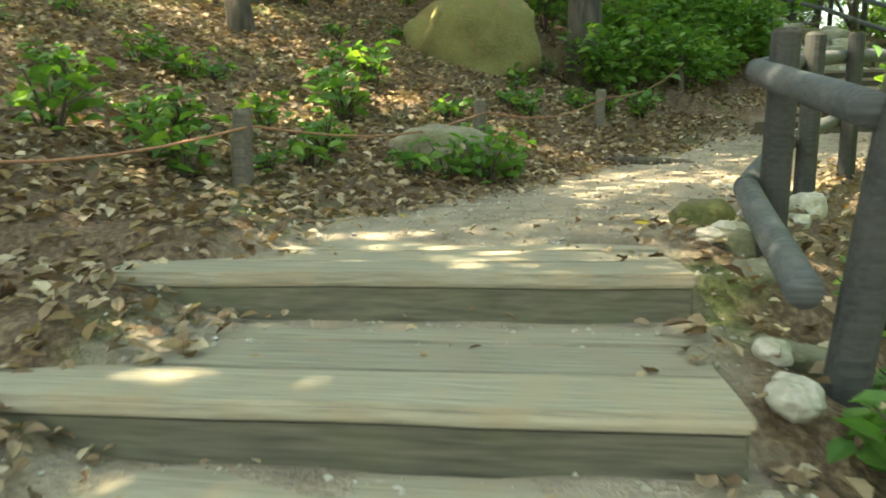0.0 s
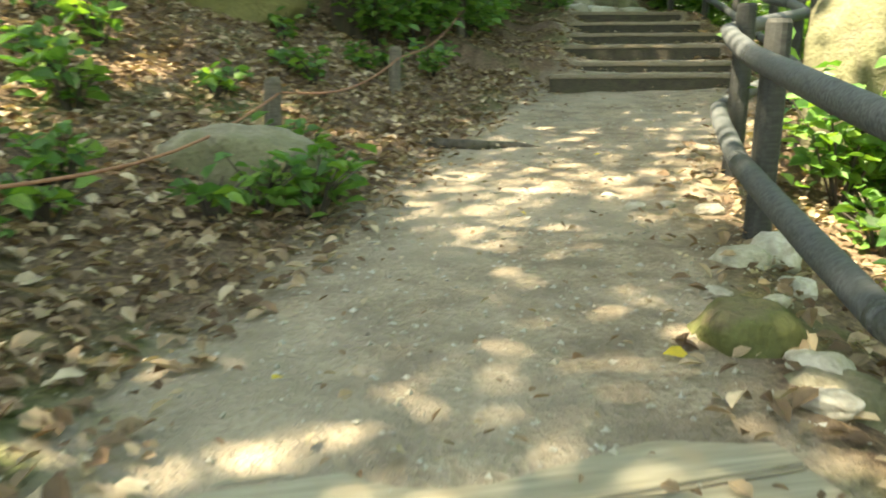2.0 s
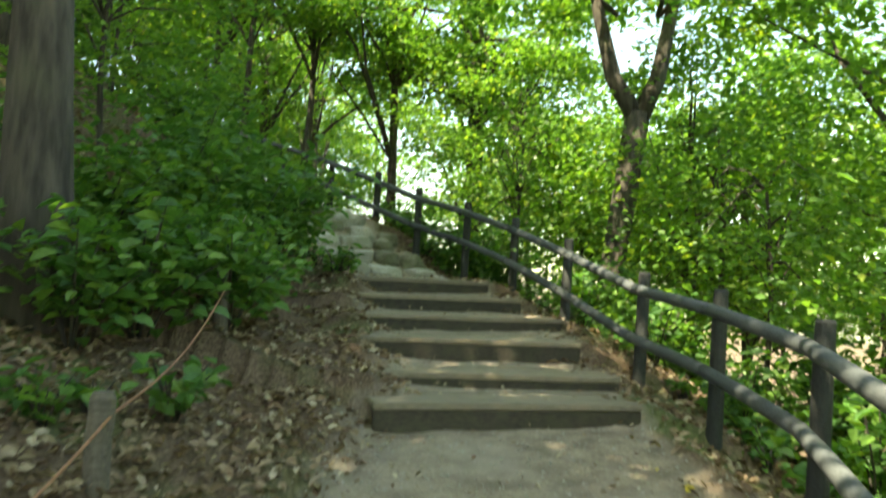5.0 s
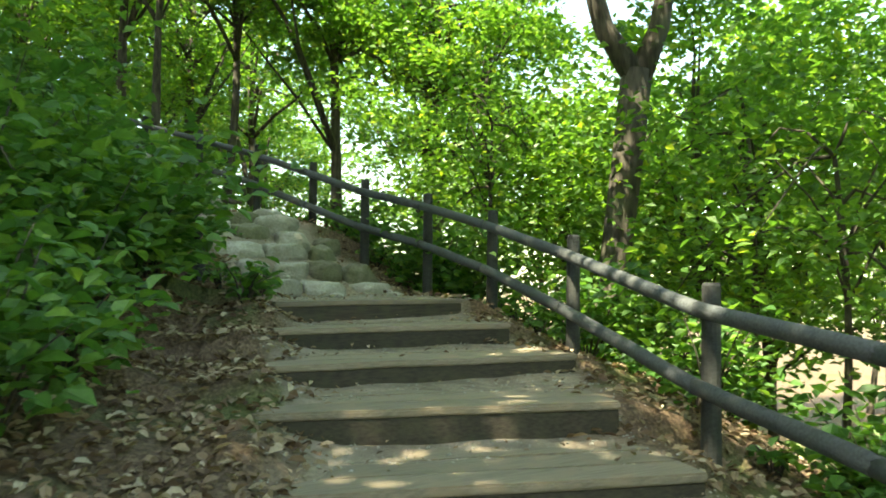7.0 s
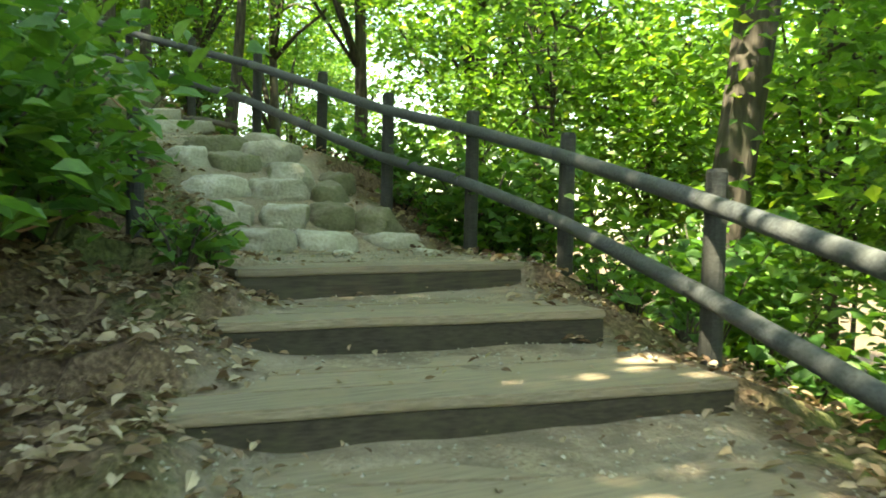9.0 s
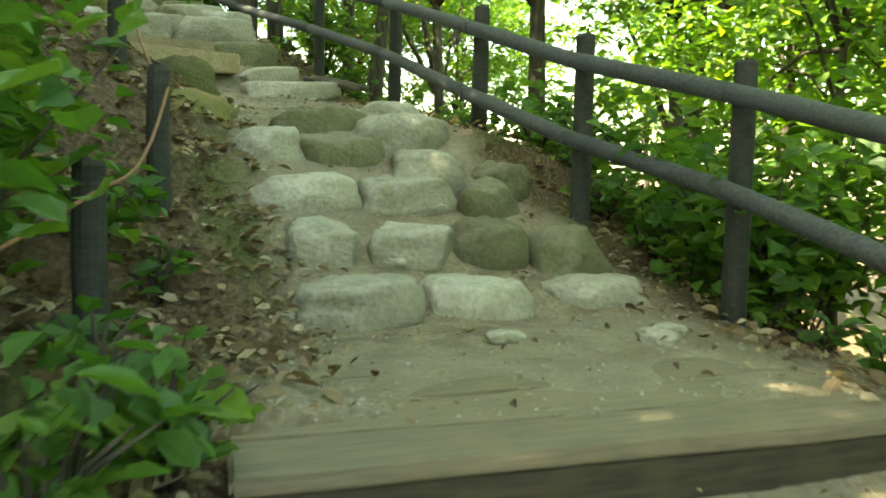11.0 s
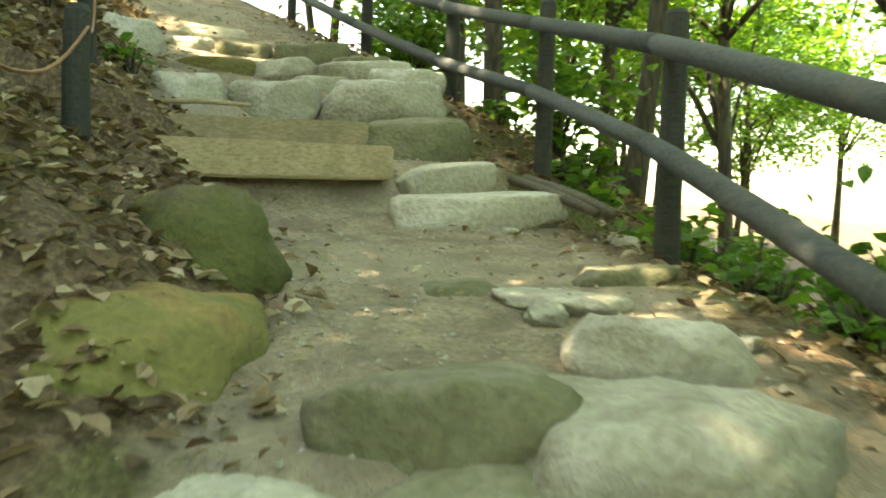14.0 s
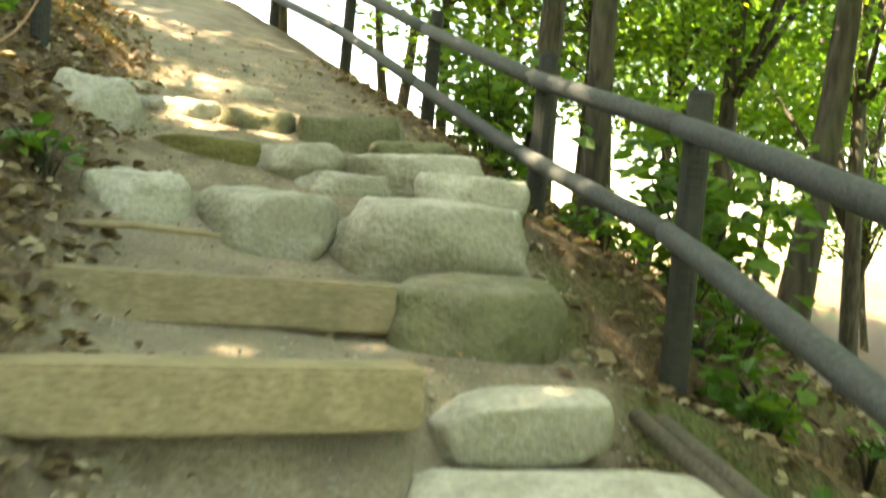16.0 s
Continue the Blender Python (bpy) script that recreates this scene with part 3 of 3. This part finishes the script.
# fallen log and root
for k in range(2):
    o = 0.075 * k
    v, f = tube([(7.12 + o, 20.3 - o, 3.72), (7.24 + o, 19.95 - o, 3.66), (7.36 + o, 19.6 - o, 3.59), (7.47 + o, 19.27 - o, 3.52)], [0.03, 0.033, 0.032, 0.027], 7, 0.16, 3 + k)
    tagged(new("fallen_log", mesh_from("fallen_log", v, f, STUB, True)), "split brown log lying along the path edge", "log")
v, f = tube([(1.55, 5.75, 0.5), (1.85, 5.62, 0.57), (2.2, 5.42, 0.565), (2.55, 5.38, 0.555), (2.9, 5.2, 0.5)], [0.03, 0.05, 0.042, 0.035, 0.015], 8, 0.12, 5)
tagged(new("tree_root", mesh_from("tree_root", v, f, BARK, True)), "brown tree root crossing the trodden path", "root")
v, f = tube([(4.75, 20.75, 4.24), (5.0, 20.82, 4.25), (5.35, 20.85, 4.23)], [0.018, 0.02, 0.012], 7, 0.1, 6)
tagged(new("stick", mesh_from("stick", v, f, BEAM, True)), "pale broken stick lying below the stones", "stick")


# ---------------------------------------------------------------- leaves
def leaf_cloud(name, centres, sizes, mat, seed, tilt=0.5, broad=0.62, six=False):
    """Many single leaves in one mesh: folded along the midrib, turned at random, mostly facing up."""
    rng = np.random.default_rng(seed)
    n = len(centres)
    nrm = np.stack([rng.normal(0, tilt, n), rng.normal(0, tilt, n), np.ones(n)], 1)
    nrm /= np.linalg.norm(nrm, axis=1)[:, None]
    a = rng.uniform(0, 2 * np.pi, n)
    ax = np.stack([np.cos(a), np.sin(a), np.zeros(n)], 1)
    ax -= nrm * (ax * nrm).sum(1)[:, None]
    ax /= np.linalg.norm(ax, axis=1)[:, None]
    sd = np.cross(nrm, ax)
    s = np.asarray(sizes)[:, None]
    fold = 0.10 * s * nrm
    droop = -0.12 * s * nrm
    c = np.asarray(centres)
    if six:
        p = [c - ax * s * 0.5, c - ax * s * 0.22 + sd * s * broad * 0.48 + fold, c + ax * s * 0.15 + sd * s * broad * 0.42 + fold, c + ax * s * 0.5 + droop,
             c + ax * s * 0.15 - sd * s * broad * 0.42 + fold, c - ax * s * 0.22 - sd * s * broad * 0.48 + fold]
        quads = ((0, 3, 2, 1), (0, 5, 4, 3))
    else:
        p = [c - ax * s * 0.5, c + sd * s * broad * 0.5 + fold, c + ax * s * 0.5 + droop, c - sd * s * broad * 0.5 + fold]
        quads = ((0, 2, 1), (0, 3, 2))
    verts = np.stack(p, 1).reshape(-1, 3)
    k = len(p)
    base = np.arange(n)[:, None] * k
    faces = np.concatenate([base + np.array(q)[None] for q in quads])
    return mesh_from(name, verts, faces, mat)


def crown_points(seed, n, clumps, rx, ry, rz, spread):
    rng = np.random.default_rng(seed)
    v = rng.normal(size=(clumps, 3))
    v /= np.linalg.norm(v, axis=1)[:, None]
    v *= rng.uniform(0.35, 1.0, clumps)[:, None] ** 0.6
    c = v * (rx, ry, rz)
    pick = rng.integers(0, clumps, n)
    off = rng.normal(size=(n, 3)) * (spread, spread, spread * 0.33)
    return c[pick] + off, c


def tree_kind(seed, trunk_high, r0, crown_z, rx, rz, leaves, size, fork, clusters=44, spread=0.42):
    """One tree with its parts: trunk, limbs and crown. Returned at the origin."""
    rng = random.Random(seed)
    root = new("tree")
    bend = [rng.uniform(-0.35, 0.35) for _ in range(4)]
    line = []
    for k in range(9):
        t = k / 8
        line.append(Vector((bend[0] * math.sin(t * 2.2) + bend[2] * t, bend[1] * math.sin(t * 2.6) + bend[3] * t, -0.4 + t * (trunk_high + 0.4))))
    v, f = tube(line, [r0 * (1.35 if k == 0 else 1.08 if k == 1 else 1 - 0.07 * k) for k in range(9)], 12, 0.06, seed)
    part("trunk", mesh_from("trunk", v, f, BARK, True), None, root, "rough grey-brown bark trunk")
    pts, clumps = crown_points(seed, leaves, clusters, rx, rx, rz, spread)
    pts[:, 2] += crown_z
    clumps[:, 2] += crown_z
    pieces = []
    order = sorted(range(len(clumps)), key=lambda i: rng.random())[:16]
    for m, i in enumerate(order):
        s = line[rng.choice((4, 5, 6, 7, 8)) if fork else rng.choice((5, 6, 7, 8))]
        e = Vector(clumps[i])
        mid = s.lerp(e, 0.5) + Vector((rng.uniform(-0.3, 0.3), rng.uniform(-0.3, 0.3), rng.uniform(0.0, 0.5)))
        r = r0 * rng.uniform(0.25, 0.5)
        pieces.append(tube([s, s.lerp(mid, 0.5) + Vector((0, 0, 0.1)), mid, mid.lerp(e, 0.6), e], [r, r * 0.8, r * 0.55, r * 0.3, r * 0.12], 6, 0.05, m))
    v, f = joined(pieces)
    part("branchwork", mesh_from("branchwork", v, f, BARK, True), None, root, "spreading bare limbs and twigs")
    rr = np.random.default_rng(seed + 1)
    part("crown", leaf_cloud("crown", pts, rr.uniform(0.7, 1.3, leaves) * size, LEAF, seed + 2, 0.55), None, root, "bright green layered foliage")
    return root


TREE = "broad-leaved tree with a grey-brown trunk and bright green leaves"
kinds = [tree_kind(3, 7.5, 0.17, 7.6, 3.3, 2.2, 13000, 0.18, True), tree_kind(8, 6.5, 0.13, 6.6, 2.9, 1.9, 5600, 0.15, False),
         tree_kind(14, 5.0, 0.09, 4.6, 2.5, 2.3, 5600, 0.145, True), tree_kind(21, 3.4, 0.05, 2.9, 1.7, 1.7, 3000, 0.12, False), tree_kind(33, 8.0, 0.17, 8.2, 3.4, 2.2, 8500, 0.17, True), tree_kind(41, 7.5, 0.16, 7.8, 3.3, 2.0, 5600, 0.18, True, 26, 0.36)]
WOODS = [  # x, y, kind, turn, scale
    (11.0, 8.5, 1, 80, 1.0), (9.9, 5.6, 2, 120, 1.0), (12.6, 4.8, 4, 200, 1.0), (7.9, 3.4, 3, 10, 1.0),
    (6.4, 0.9, 2, 60, 1.0), (9.4, -0.4, 1, 150, 1.0), (7.5, -4.5, 4, 30, 1.0), (10.9, 16.6, 3, 70, 1.1), (12.2, 19.4, 2, 200, 1.05), 
    (8.5, 23.2, 1, 260, 0.9), (7.25, 23.7, 1, 130, 0.85), (6.8, 25.2, 4, 40, 0.8), (16.0, 11.0, 1, 30, 1.2), 
    (17.5, 18.0, 2, 10, 1.3), (21.0, 24.0, 1, 100, 1.4), (23.0, 32.0, 2, 20, 1.7), (26.0, 19.0, 2, 180, 1.7), (12.5, 21.0, 4, 35, 1.0), (14.5, 24.0, 4, 135, 1.1), (10.8, 22.4, 4, 250, 0.95), (16.0, 15.0, 2, 70, 1.3), (18.5, 7.0, 4, 310, 1.2), (20.5, 14.5, 4, 190, 1.3), (9.5, 29.5, 4, 45, 1.0), (6.5, 32.0, 1, 5, 1.0), (4.0, 34.0, 2, 75, 1.2), (1.0, 36.0, 4, 175, 1.2),
    (13.0, 33.0, 4, 170, 1.2), (20.0, 1.0, 1, 240, 1.2), (15.0, -5.0, 2, 280, 1.3), (25.0, 9.0, 2, 80, 1.7), 
    # left side: several stand out of view, added to shade the path
    (-2.9, 8.2, 0, 15, 1.25), (-2.6, 13.5, 0, 95, 1.1), (1.72, 9.7, 5, 275, 1.5), (1.5, 15.6, 0, 185, 1.0), (-4.7, -1.6, 0, 33, 1.15), (-6.6, 3.0, 4, 133, 1.15), (-8.0, 11.5, 1, 66, 1.1), (-3.4, -4.2, 0, 80, 1.0),
    (1.9, 19.6, 0, 220, 1.05), (-2.5, 20.0, 4, 140, 1.1), (-0.6, 25.5, 0, 12, 1.1), (-2.6, 31.0, 2, 77, 1.3), (-9.5, -4.0, 1, 50, 1.1), (-5.0, 27.0, 2, 177, 1.3), (-11.0, 4.0, 2, 100, 1.3), (-9.0, 18.0, 2, 10, 1.3),
    # (0.8, 12.7) and (0.0, 17.6) are added to keep sun off the upper steps
    (-2.5, -6.5, 4, 250, 1.0), (3.8, -8.0, 4, 350, 1.0), (2.6, 12.6, 3, 25, 0.9), (0.8, 12.7, 0, 140, 1.05), (0.0, 17.6, 5, 300, 1.1), (-2.36, 6.85, 2, 40, 1.6), (3.1, 17.2, 3, 160, 0.9), (10.3, 10.4, 3, 200, 1.0), (8.9, 7.2, 3, 300, 0.9),
    (14.0, 14.6, 2, 55, 1.2), (13.4, 7.6, 2, 350, 1.1), (11.6, 2.4, 2, 190, 1.1), (5.4, 30.4, 2, 140, 1.0), (8.6, 31.0, 2, 240, 1.2), (6.2, 34.0, 2, 300, 1.6), (3.6, 37.0, 2, 200, 1.6), (6.3, 31.0, 3, 45, 1.6), (7.4, 29.0, 3, 145, 1.3), (12.2, 12.8, 3, 99, 1.3), (12.6, 16.4, 3, 9, 1.3)]
for q in range(30):
    u = -35 + q * 5.2
    if 52 < u < 80:
        continue
    WOODS.append((19 + 16 * math.cos(radians(u)) + 5 * math.sin(q * 2.7), 12 + 30 * math.sin(radians(u)) + 3 * math.cos(q * 1.7), 2, 47 * q, 1.5 + 0.3 * math.sin(q * 1.3)))


def forked_tree(x, y):
    """A big dark tree that leans and splits in two above head height."""
    root = tagged(new("tree"), "big dark forked tree standing behind the fence", "tree", "trees of the wood")
    root.location = (x, y, gz(x, y))
    high = 5.0 - root.location.z
    right = Vector((0.84, -0.54, 0))
    fork = right * 0.5 + Vector((0, 0, high))
    line = [Vector((0, 0, -0.4)), right * 0.04 + Vector((0, 0, 0.5)), right * 0.12 + Vector((0, 0, high * 0.35)), right * 0.34 + Vector((0, 0, high * 0.7)), fork]
    v, f = tube(line, [0.34, 0.25, 0.21, 0.20, 0.21], 14, 0.07, 90)
    part("trunk", mesh_from("trunk", v, f, BARK, True), None, root, "dark ridged bark trunk")
    ends = []
    for side, out in ((-1, 1.0), (1, 0.7)):
        top = fork + right * side * out + Vector((0, 0, 4.2))
        v, f = tube([fork - Vector((0, 0, 0.15)), fork + right * side * 0.45 * out + Vector((0, 0, 0.6)), fork + right * side * 0.75 * out + Vector((0, 0, 1.8)), top], [0.17, 0.14, 0.11, 0.06], 10, 0.08, 91)
        part("limb", mesh_from("limb", v, f, BARK, True), None, root)
        ends.append(top)
    pts, clumps = crown_points(95, 11000, 60, 4.2, 4.2, 2.6, 0.5)
    pts[:, 2] += high + 3.4
    clumps[:, 2] += high + 3.4
    pieces = []
    for m in range(20):
        a, e = ends[m % 2].lerp(fork, 0.2 + 0.5 * (m % 5) / 5), Vector(clumps[m])
        pieces.append(tube([a, a.lerp(e, 0.5) + Vector((0, 0, 0.3)), e], [0.05, 0.03, 0.008], 6, 0.05, m))
    v, f = joined(pieces)
    part("branchwork", mesh_from("branchwork", v, f, BARK, True), None, root, "spreading bare limbs and twigs")
    part("crown", leaf_cloud("crown", pts, np.random.default_rng(96).uniform(0.7, 1.3, len(pts)) * 0.18, LEAF, 97, 0.55), None, root, "bright green layered foliage")


forked_tree(10.7, 13.9)
for x, y, k, turn, s in WOODS:
    t = copy_thing(kinds[k], pose(x, y, gz(x, y) - 0.05, 0, 0, turn) @ Matrix.Diagonal((s, s, s, 1)))
    tagged(t, TREE if k != 3 else "slender young tree with light green leaves", "tree", "trees of the wood")
for k in kinds:
    for o in [*k.children_recursive, k]:
        bpy.data.objects.remove(o)


# ---------------------------------------------------------------- shrubs and seedlings
def shrub_kind(seed, high, wide, leaves, size):
    rng = random.Random(seed)
    root = new("shrub")
    ends, pieces, pts = [], [], []
    for k in range(9):
        a = rng.uniform(0, 6.28)
        e = Vector((math.cos(a) * wide * rng.uniform(0.3, 1), math.sin(a) * wide * rng.uniform(0.3, 1), high * rng.uniform(0.5, 1)))
        pieces.append(tube([(0, 0, -0.08), e * 0.45 + Vector((0, 0, high * 0.12)), e], [0.010, 0.008, 0.003], 5))
        ends.append(e)
    v, f = joined(pieces)
    part("stem", mesh_from("stem", v, f, BARK, True), None, root, "thin branching stems")
    for _ in range(leaves):
        e = rng.choice(ends)
        t = rng.uniform(0.35, 1.05)
        s = wide * 0.22
        pts.append((e.x * t + rng.gauss(0, s), e.y * t + rng.gauss(0, s), max(0.03, e.z * t + rng.gauss(0, s * 0.6))))
    r = np.random.default_rng(seed)
    part("foliage", leaf_cloud("foliage", np.array(pts), r.uniform(0.6, 1.3, leaves) * size, SHRUB, seed, 0.45, 0.66, True), None, root, "broad green leaves")
    return root


skinds = [shrub_kind(5, 0.9, 0.6, 330, 0.13), shrub_kind(6, 0.38, 0.28, 60, 0.12), shrub_kind(7, 1.5, 0.85, 800, 0.13), shrub_kind(9, 0.2, 0.2, 26, 0.09)]
PLANTS = [(-1.6, 1.6, 1), (-2.1, 2.6, 1), (-1.0, 3.6, 1), (-2.6, 1.2, 0), (-1.9, 4.2, 1), (-0.9, 5.2, 1), (8.75, 15.6, 1), (8.6, 16.4, 1), (8.5, 17.4, 1), (8.35, 18.4, 1), (8.9, 17.8, 0), (0.8, 3.3, 1), (0.55, 3.2, 1), (0.95, 3.75, 1), (0.8, 4.2, 1), (-0.4, 3.2, 1), (-0.6, 4.6, 1), (0.3, 5.6, 3), (1.0, 6.6, 1), (-1.3, 2.7, 1), (1.9, 9.2, 0),
          (5.62, 13.3, 1), (5.4, 12.95, 1),  (4.7, 13.4, 0), (5.45, 13.75, 3), (4.75, 14.5, 0), (4.8, 14.9, 2), (4.95, 14.1, 0), (4.3, 12.6, 2), (3.8, 11.7, 2), (3.6, 10.9, 0), (3.1, 10.2, 0), (3.9, 12.9, 2), (3.2, 12.2, 2), (3.0, 11.2, 2), (4.0, 13.8, 2),
          (4.5, 15.2, 2), (4.3, 16.2, 2), (5.6, 15.1, 3), (5.35, 15.2, 1), (4.3, 17.4, 0), (4.1, 18.6, 1), (3.7, 19.8, 0), (4.5, 20.9, 3), (3.7, 21.4, 1), (2.4, 9.6, 0), (2.2, 10.6, 2),
          (2.42, 1.5, 3), (2.55, 0.2, 1), (2.45, -0.4, 3), (2.3, -1.0, 1), (3.0, 0.9, 1), (3.6, 2.0, 1), (4.0, 3.0, 1), (4.6, 3.8, 1), (4.3, 3.8, 0), (5.0, 3.7, 0), (5.35, 4.3, 2), (5.2, 4.6, 1), (6.2, 5.6, 1), (7.0, 6.6, 0), (7.3, 7.8, 1),
          (7.9, 8.8, 1), (8.3, 10.2, 0), (8.5, 11.2, 1), (9.0, 12.4, 0), (9.0, 13.6, 1), (9.1, 14.4, 1), (8.9, 15.3, 0), (8.8, 16.2, 1), (8.7, 16.9, 1), (8.3, 18.2, 3), (8.1, 18.9, 3), (9.4, 16.6, 0),
          (8.1, 19.8, 1), (7.85, 20.5, 3), (7.9, 21.3, 1), (7.6, 22.2, 3), (7.2, 23.0, 1), (6.6, 24.2, 1), (6.2, 25.8, 0), (9.8, 15.8, 2), (9.6, 18.0, 1), (9.2, 19.8, 1), (9.0, 21.6, 1), (10.2, 13.0, 2),
          (9.6, 11.0, 2), (9.0, 8.4, 2), (6.4, 3.0, 2), (5.2, 1.4, 2), (4.0, 0.4, 1), (4.0, -1.2, 0), (5.0, 2.6, 0), (2.4, 22.4, 0), (1.6, 24.4, 0)]
for q in range(90):
    u = 3.2 + q * 0.135
    n = int(u)
    p, w = FENCE[n], u - n
    e = FENCE[min(n + 1, len(FENCE) - 1)]
    out = 0.45 + 0.75 * (1 + math.sin(q * 2.3))
    PLANTS.append((p[0] + (e[0] - p[0]) * w + out, p[1] + (e[1] - p[1]) * w - 0.3 * out, (3, 1, 3, 1, 0)[q % 5] if out > 0.8 else 3))
PLANTS = [p for p in PLANTS if path_at(np.array([p[0]]), np.array([p[1]]))[1][0] > 0 or -path_at(np.array([p[0]]), np.array([p[1]]))[1][0] > 1.3]
r2 = random.Random(77)
for x, y, k in PLANTS:
    s = r2.uniform(0.85, 1.25)
    t = copy_thing(skinds[k], pose(x, y, gz(x, y), 0, 0, r2.uniform(0, 360)) @ Matrix.Diagonal((s, s, s, 1)))
    tagged(t, "leafy green shrub growing on the bank" if k in (0, 2) else "low broad-leaved green seedling in dry leaves", "plant", "plants along the path")
for _ in range(170):
    x, y = r2.uniform(-7, 3.2), r2.uniform(-2, 24)
    _, d, left, right = path_at(np.array([x]), np.array([y]))
    if d[0] < left[0] + 0.35:
        continue
    k = r2.choice((0, 1, 1, 3, 3, 3)) if y > 9 or d[0] > 5 else r2.choice((1, 3, 3))
    s = r2.uniform(0.8, 1.3)
    t = copy_thing(skinds[k], pose(x, y, gz(x, y), 0, 0, r2.uniform(0, 360)) @ Matrix.Diagonal((s, s, s, 1)))
    tagged(t, "leafy green shrub growing on the bank" if k in (0, 2) else "low broad-leaved green seedling in dry leaves", "plant", "plants along the path")
for k in skinds:
    for o in [*k.children_recursive, k]:
        bpy.data.objects.remove(o)


# ---------------------------------------------------------------- fallen leaves
def litter(name, n, seed, keep, size, mat, label):
    rng = np.random.default_rng(seed)
    x, y = rng.uniform(-5, 10.5, n), rng.uniform(-3, 26, n)
    _, d, left, right = path_at(x, y)
    ok = keep(d, left, right, rng.uniform(0, 1, n))
    x, y = x[ok], y[ok]
    c = np.stack([x, y, ground_z(x, y) + 0.016 + rng.uniform(0, 0.03, len(x))], 1)
    me = leaf_cloud(name, c, rng.uniform(0.5, 1.4, len(x)) * size, mat, seed, 0.42, 0.6, True)
    tagged(new(name, me), label, "leaf litter", kind="stuff")


litter("leaf_litter", 150000, 4, lambda d, l, r, u: (d > l - 0.25) & (u < np.clip((d - l + 0.35) * 1.8, 0, 1) * np.clip(1.5 - 0.14 * (d - l), 0.25, 1)), 0.075, LITTER, "dry curled brown leaves strewn over the bank")
litter("leaf_litter", 110000, 5, lambda d, l, r, u: (-d > r - 0.35) & (-d < r + 3) & (u < np.clip((-d - r + 0.4) * 0.8, 0, 0.7)), 0.075, LITTER, "dry brown leaves strewn along the fence foot")
litter("path_leaves", 70000, 6, lambda d, l, r, u: (d < l) & (-d < r) & (u < 0.1 + 0.5 * np.clip(d / l, 0, 1) ** 4), 0.042, LITTER, "scattered dry leaves and bits on the trodden path")
litter("yellow_leaves", 9000, 7, lambda d, l, r, u: (d < l) & (-d < r) & (u < 0.008), 0.07, YELLOW, "a few fresh yellow leaves on the path")


def gravel(n, seed):
    """Small stones trodden into the path, too many to count."""
    rng = np.random.default_rng(seed)
    x, y = rng.uniform(-1, 9, n), rng.uniform(-3, 25, n)
    _, d, left, right = path_at(x, y)
    ok = (d < left + 0.2) & (-d < right + 0.3)
    x, y = x[ok], y[ok]
    s = rng.uniform(0.5, 1.6, len(x)) ** 2 * 0.006
    c = np.stack([x, y, ground_z(x, y) + s * 0.3], 1)
    corners = np.array([(1, 0, 0), (-1, 0, 0), (0, 1, 0), (0, -1, 0), (0, 0, 0.7), (0, 0, -0.7)])
    p = corners[None] * rng.uniform(0.6, 1.3, (len(x), 6, 3)) * s[:, None, None] + rng.normal(0, 0.2, (len(x), 6, 3)) * s[:, None, None]
    verts = (p + c[:, None]).reshape(-1, 3)
    tri = np.array([(0, 2, 4), (2, 1, 4), (1, 3, 4), (3, 0, 4), (2, 0, 5), (1, 2, 5), (3, 1, 5), (0, 3, 5)])
    faces = (np.arange(len(x))[:, None, None] * 6 + tri[None]).reshape(-1, 3)
    tagged(new("gravel", mesh_from("gravel", verts, faces, STONE)), "small pale stones and grit trodden into the path", "gravel", kind="stuff")


gravel(52000, 12)
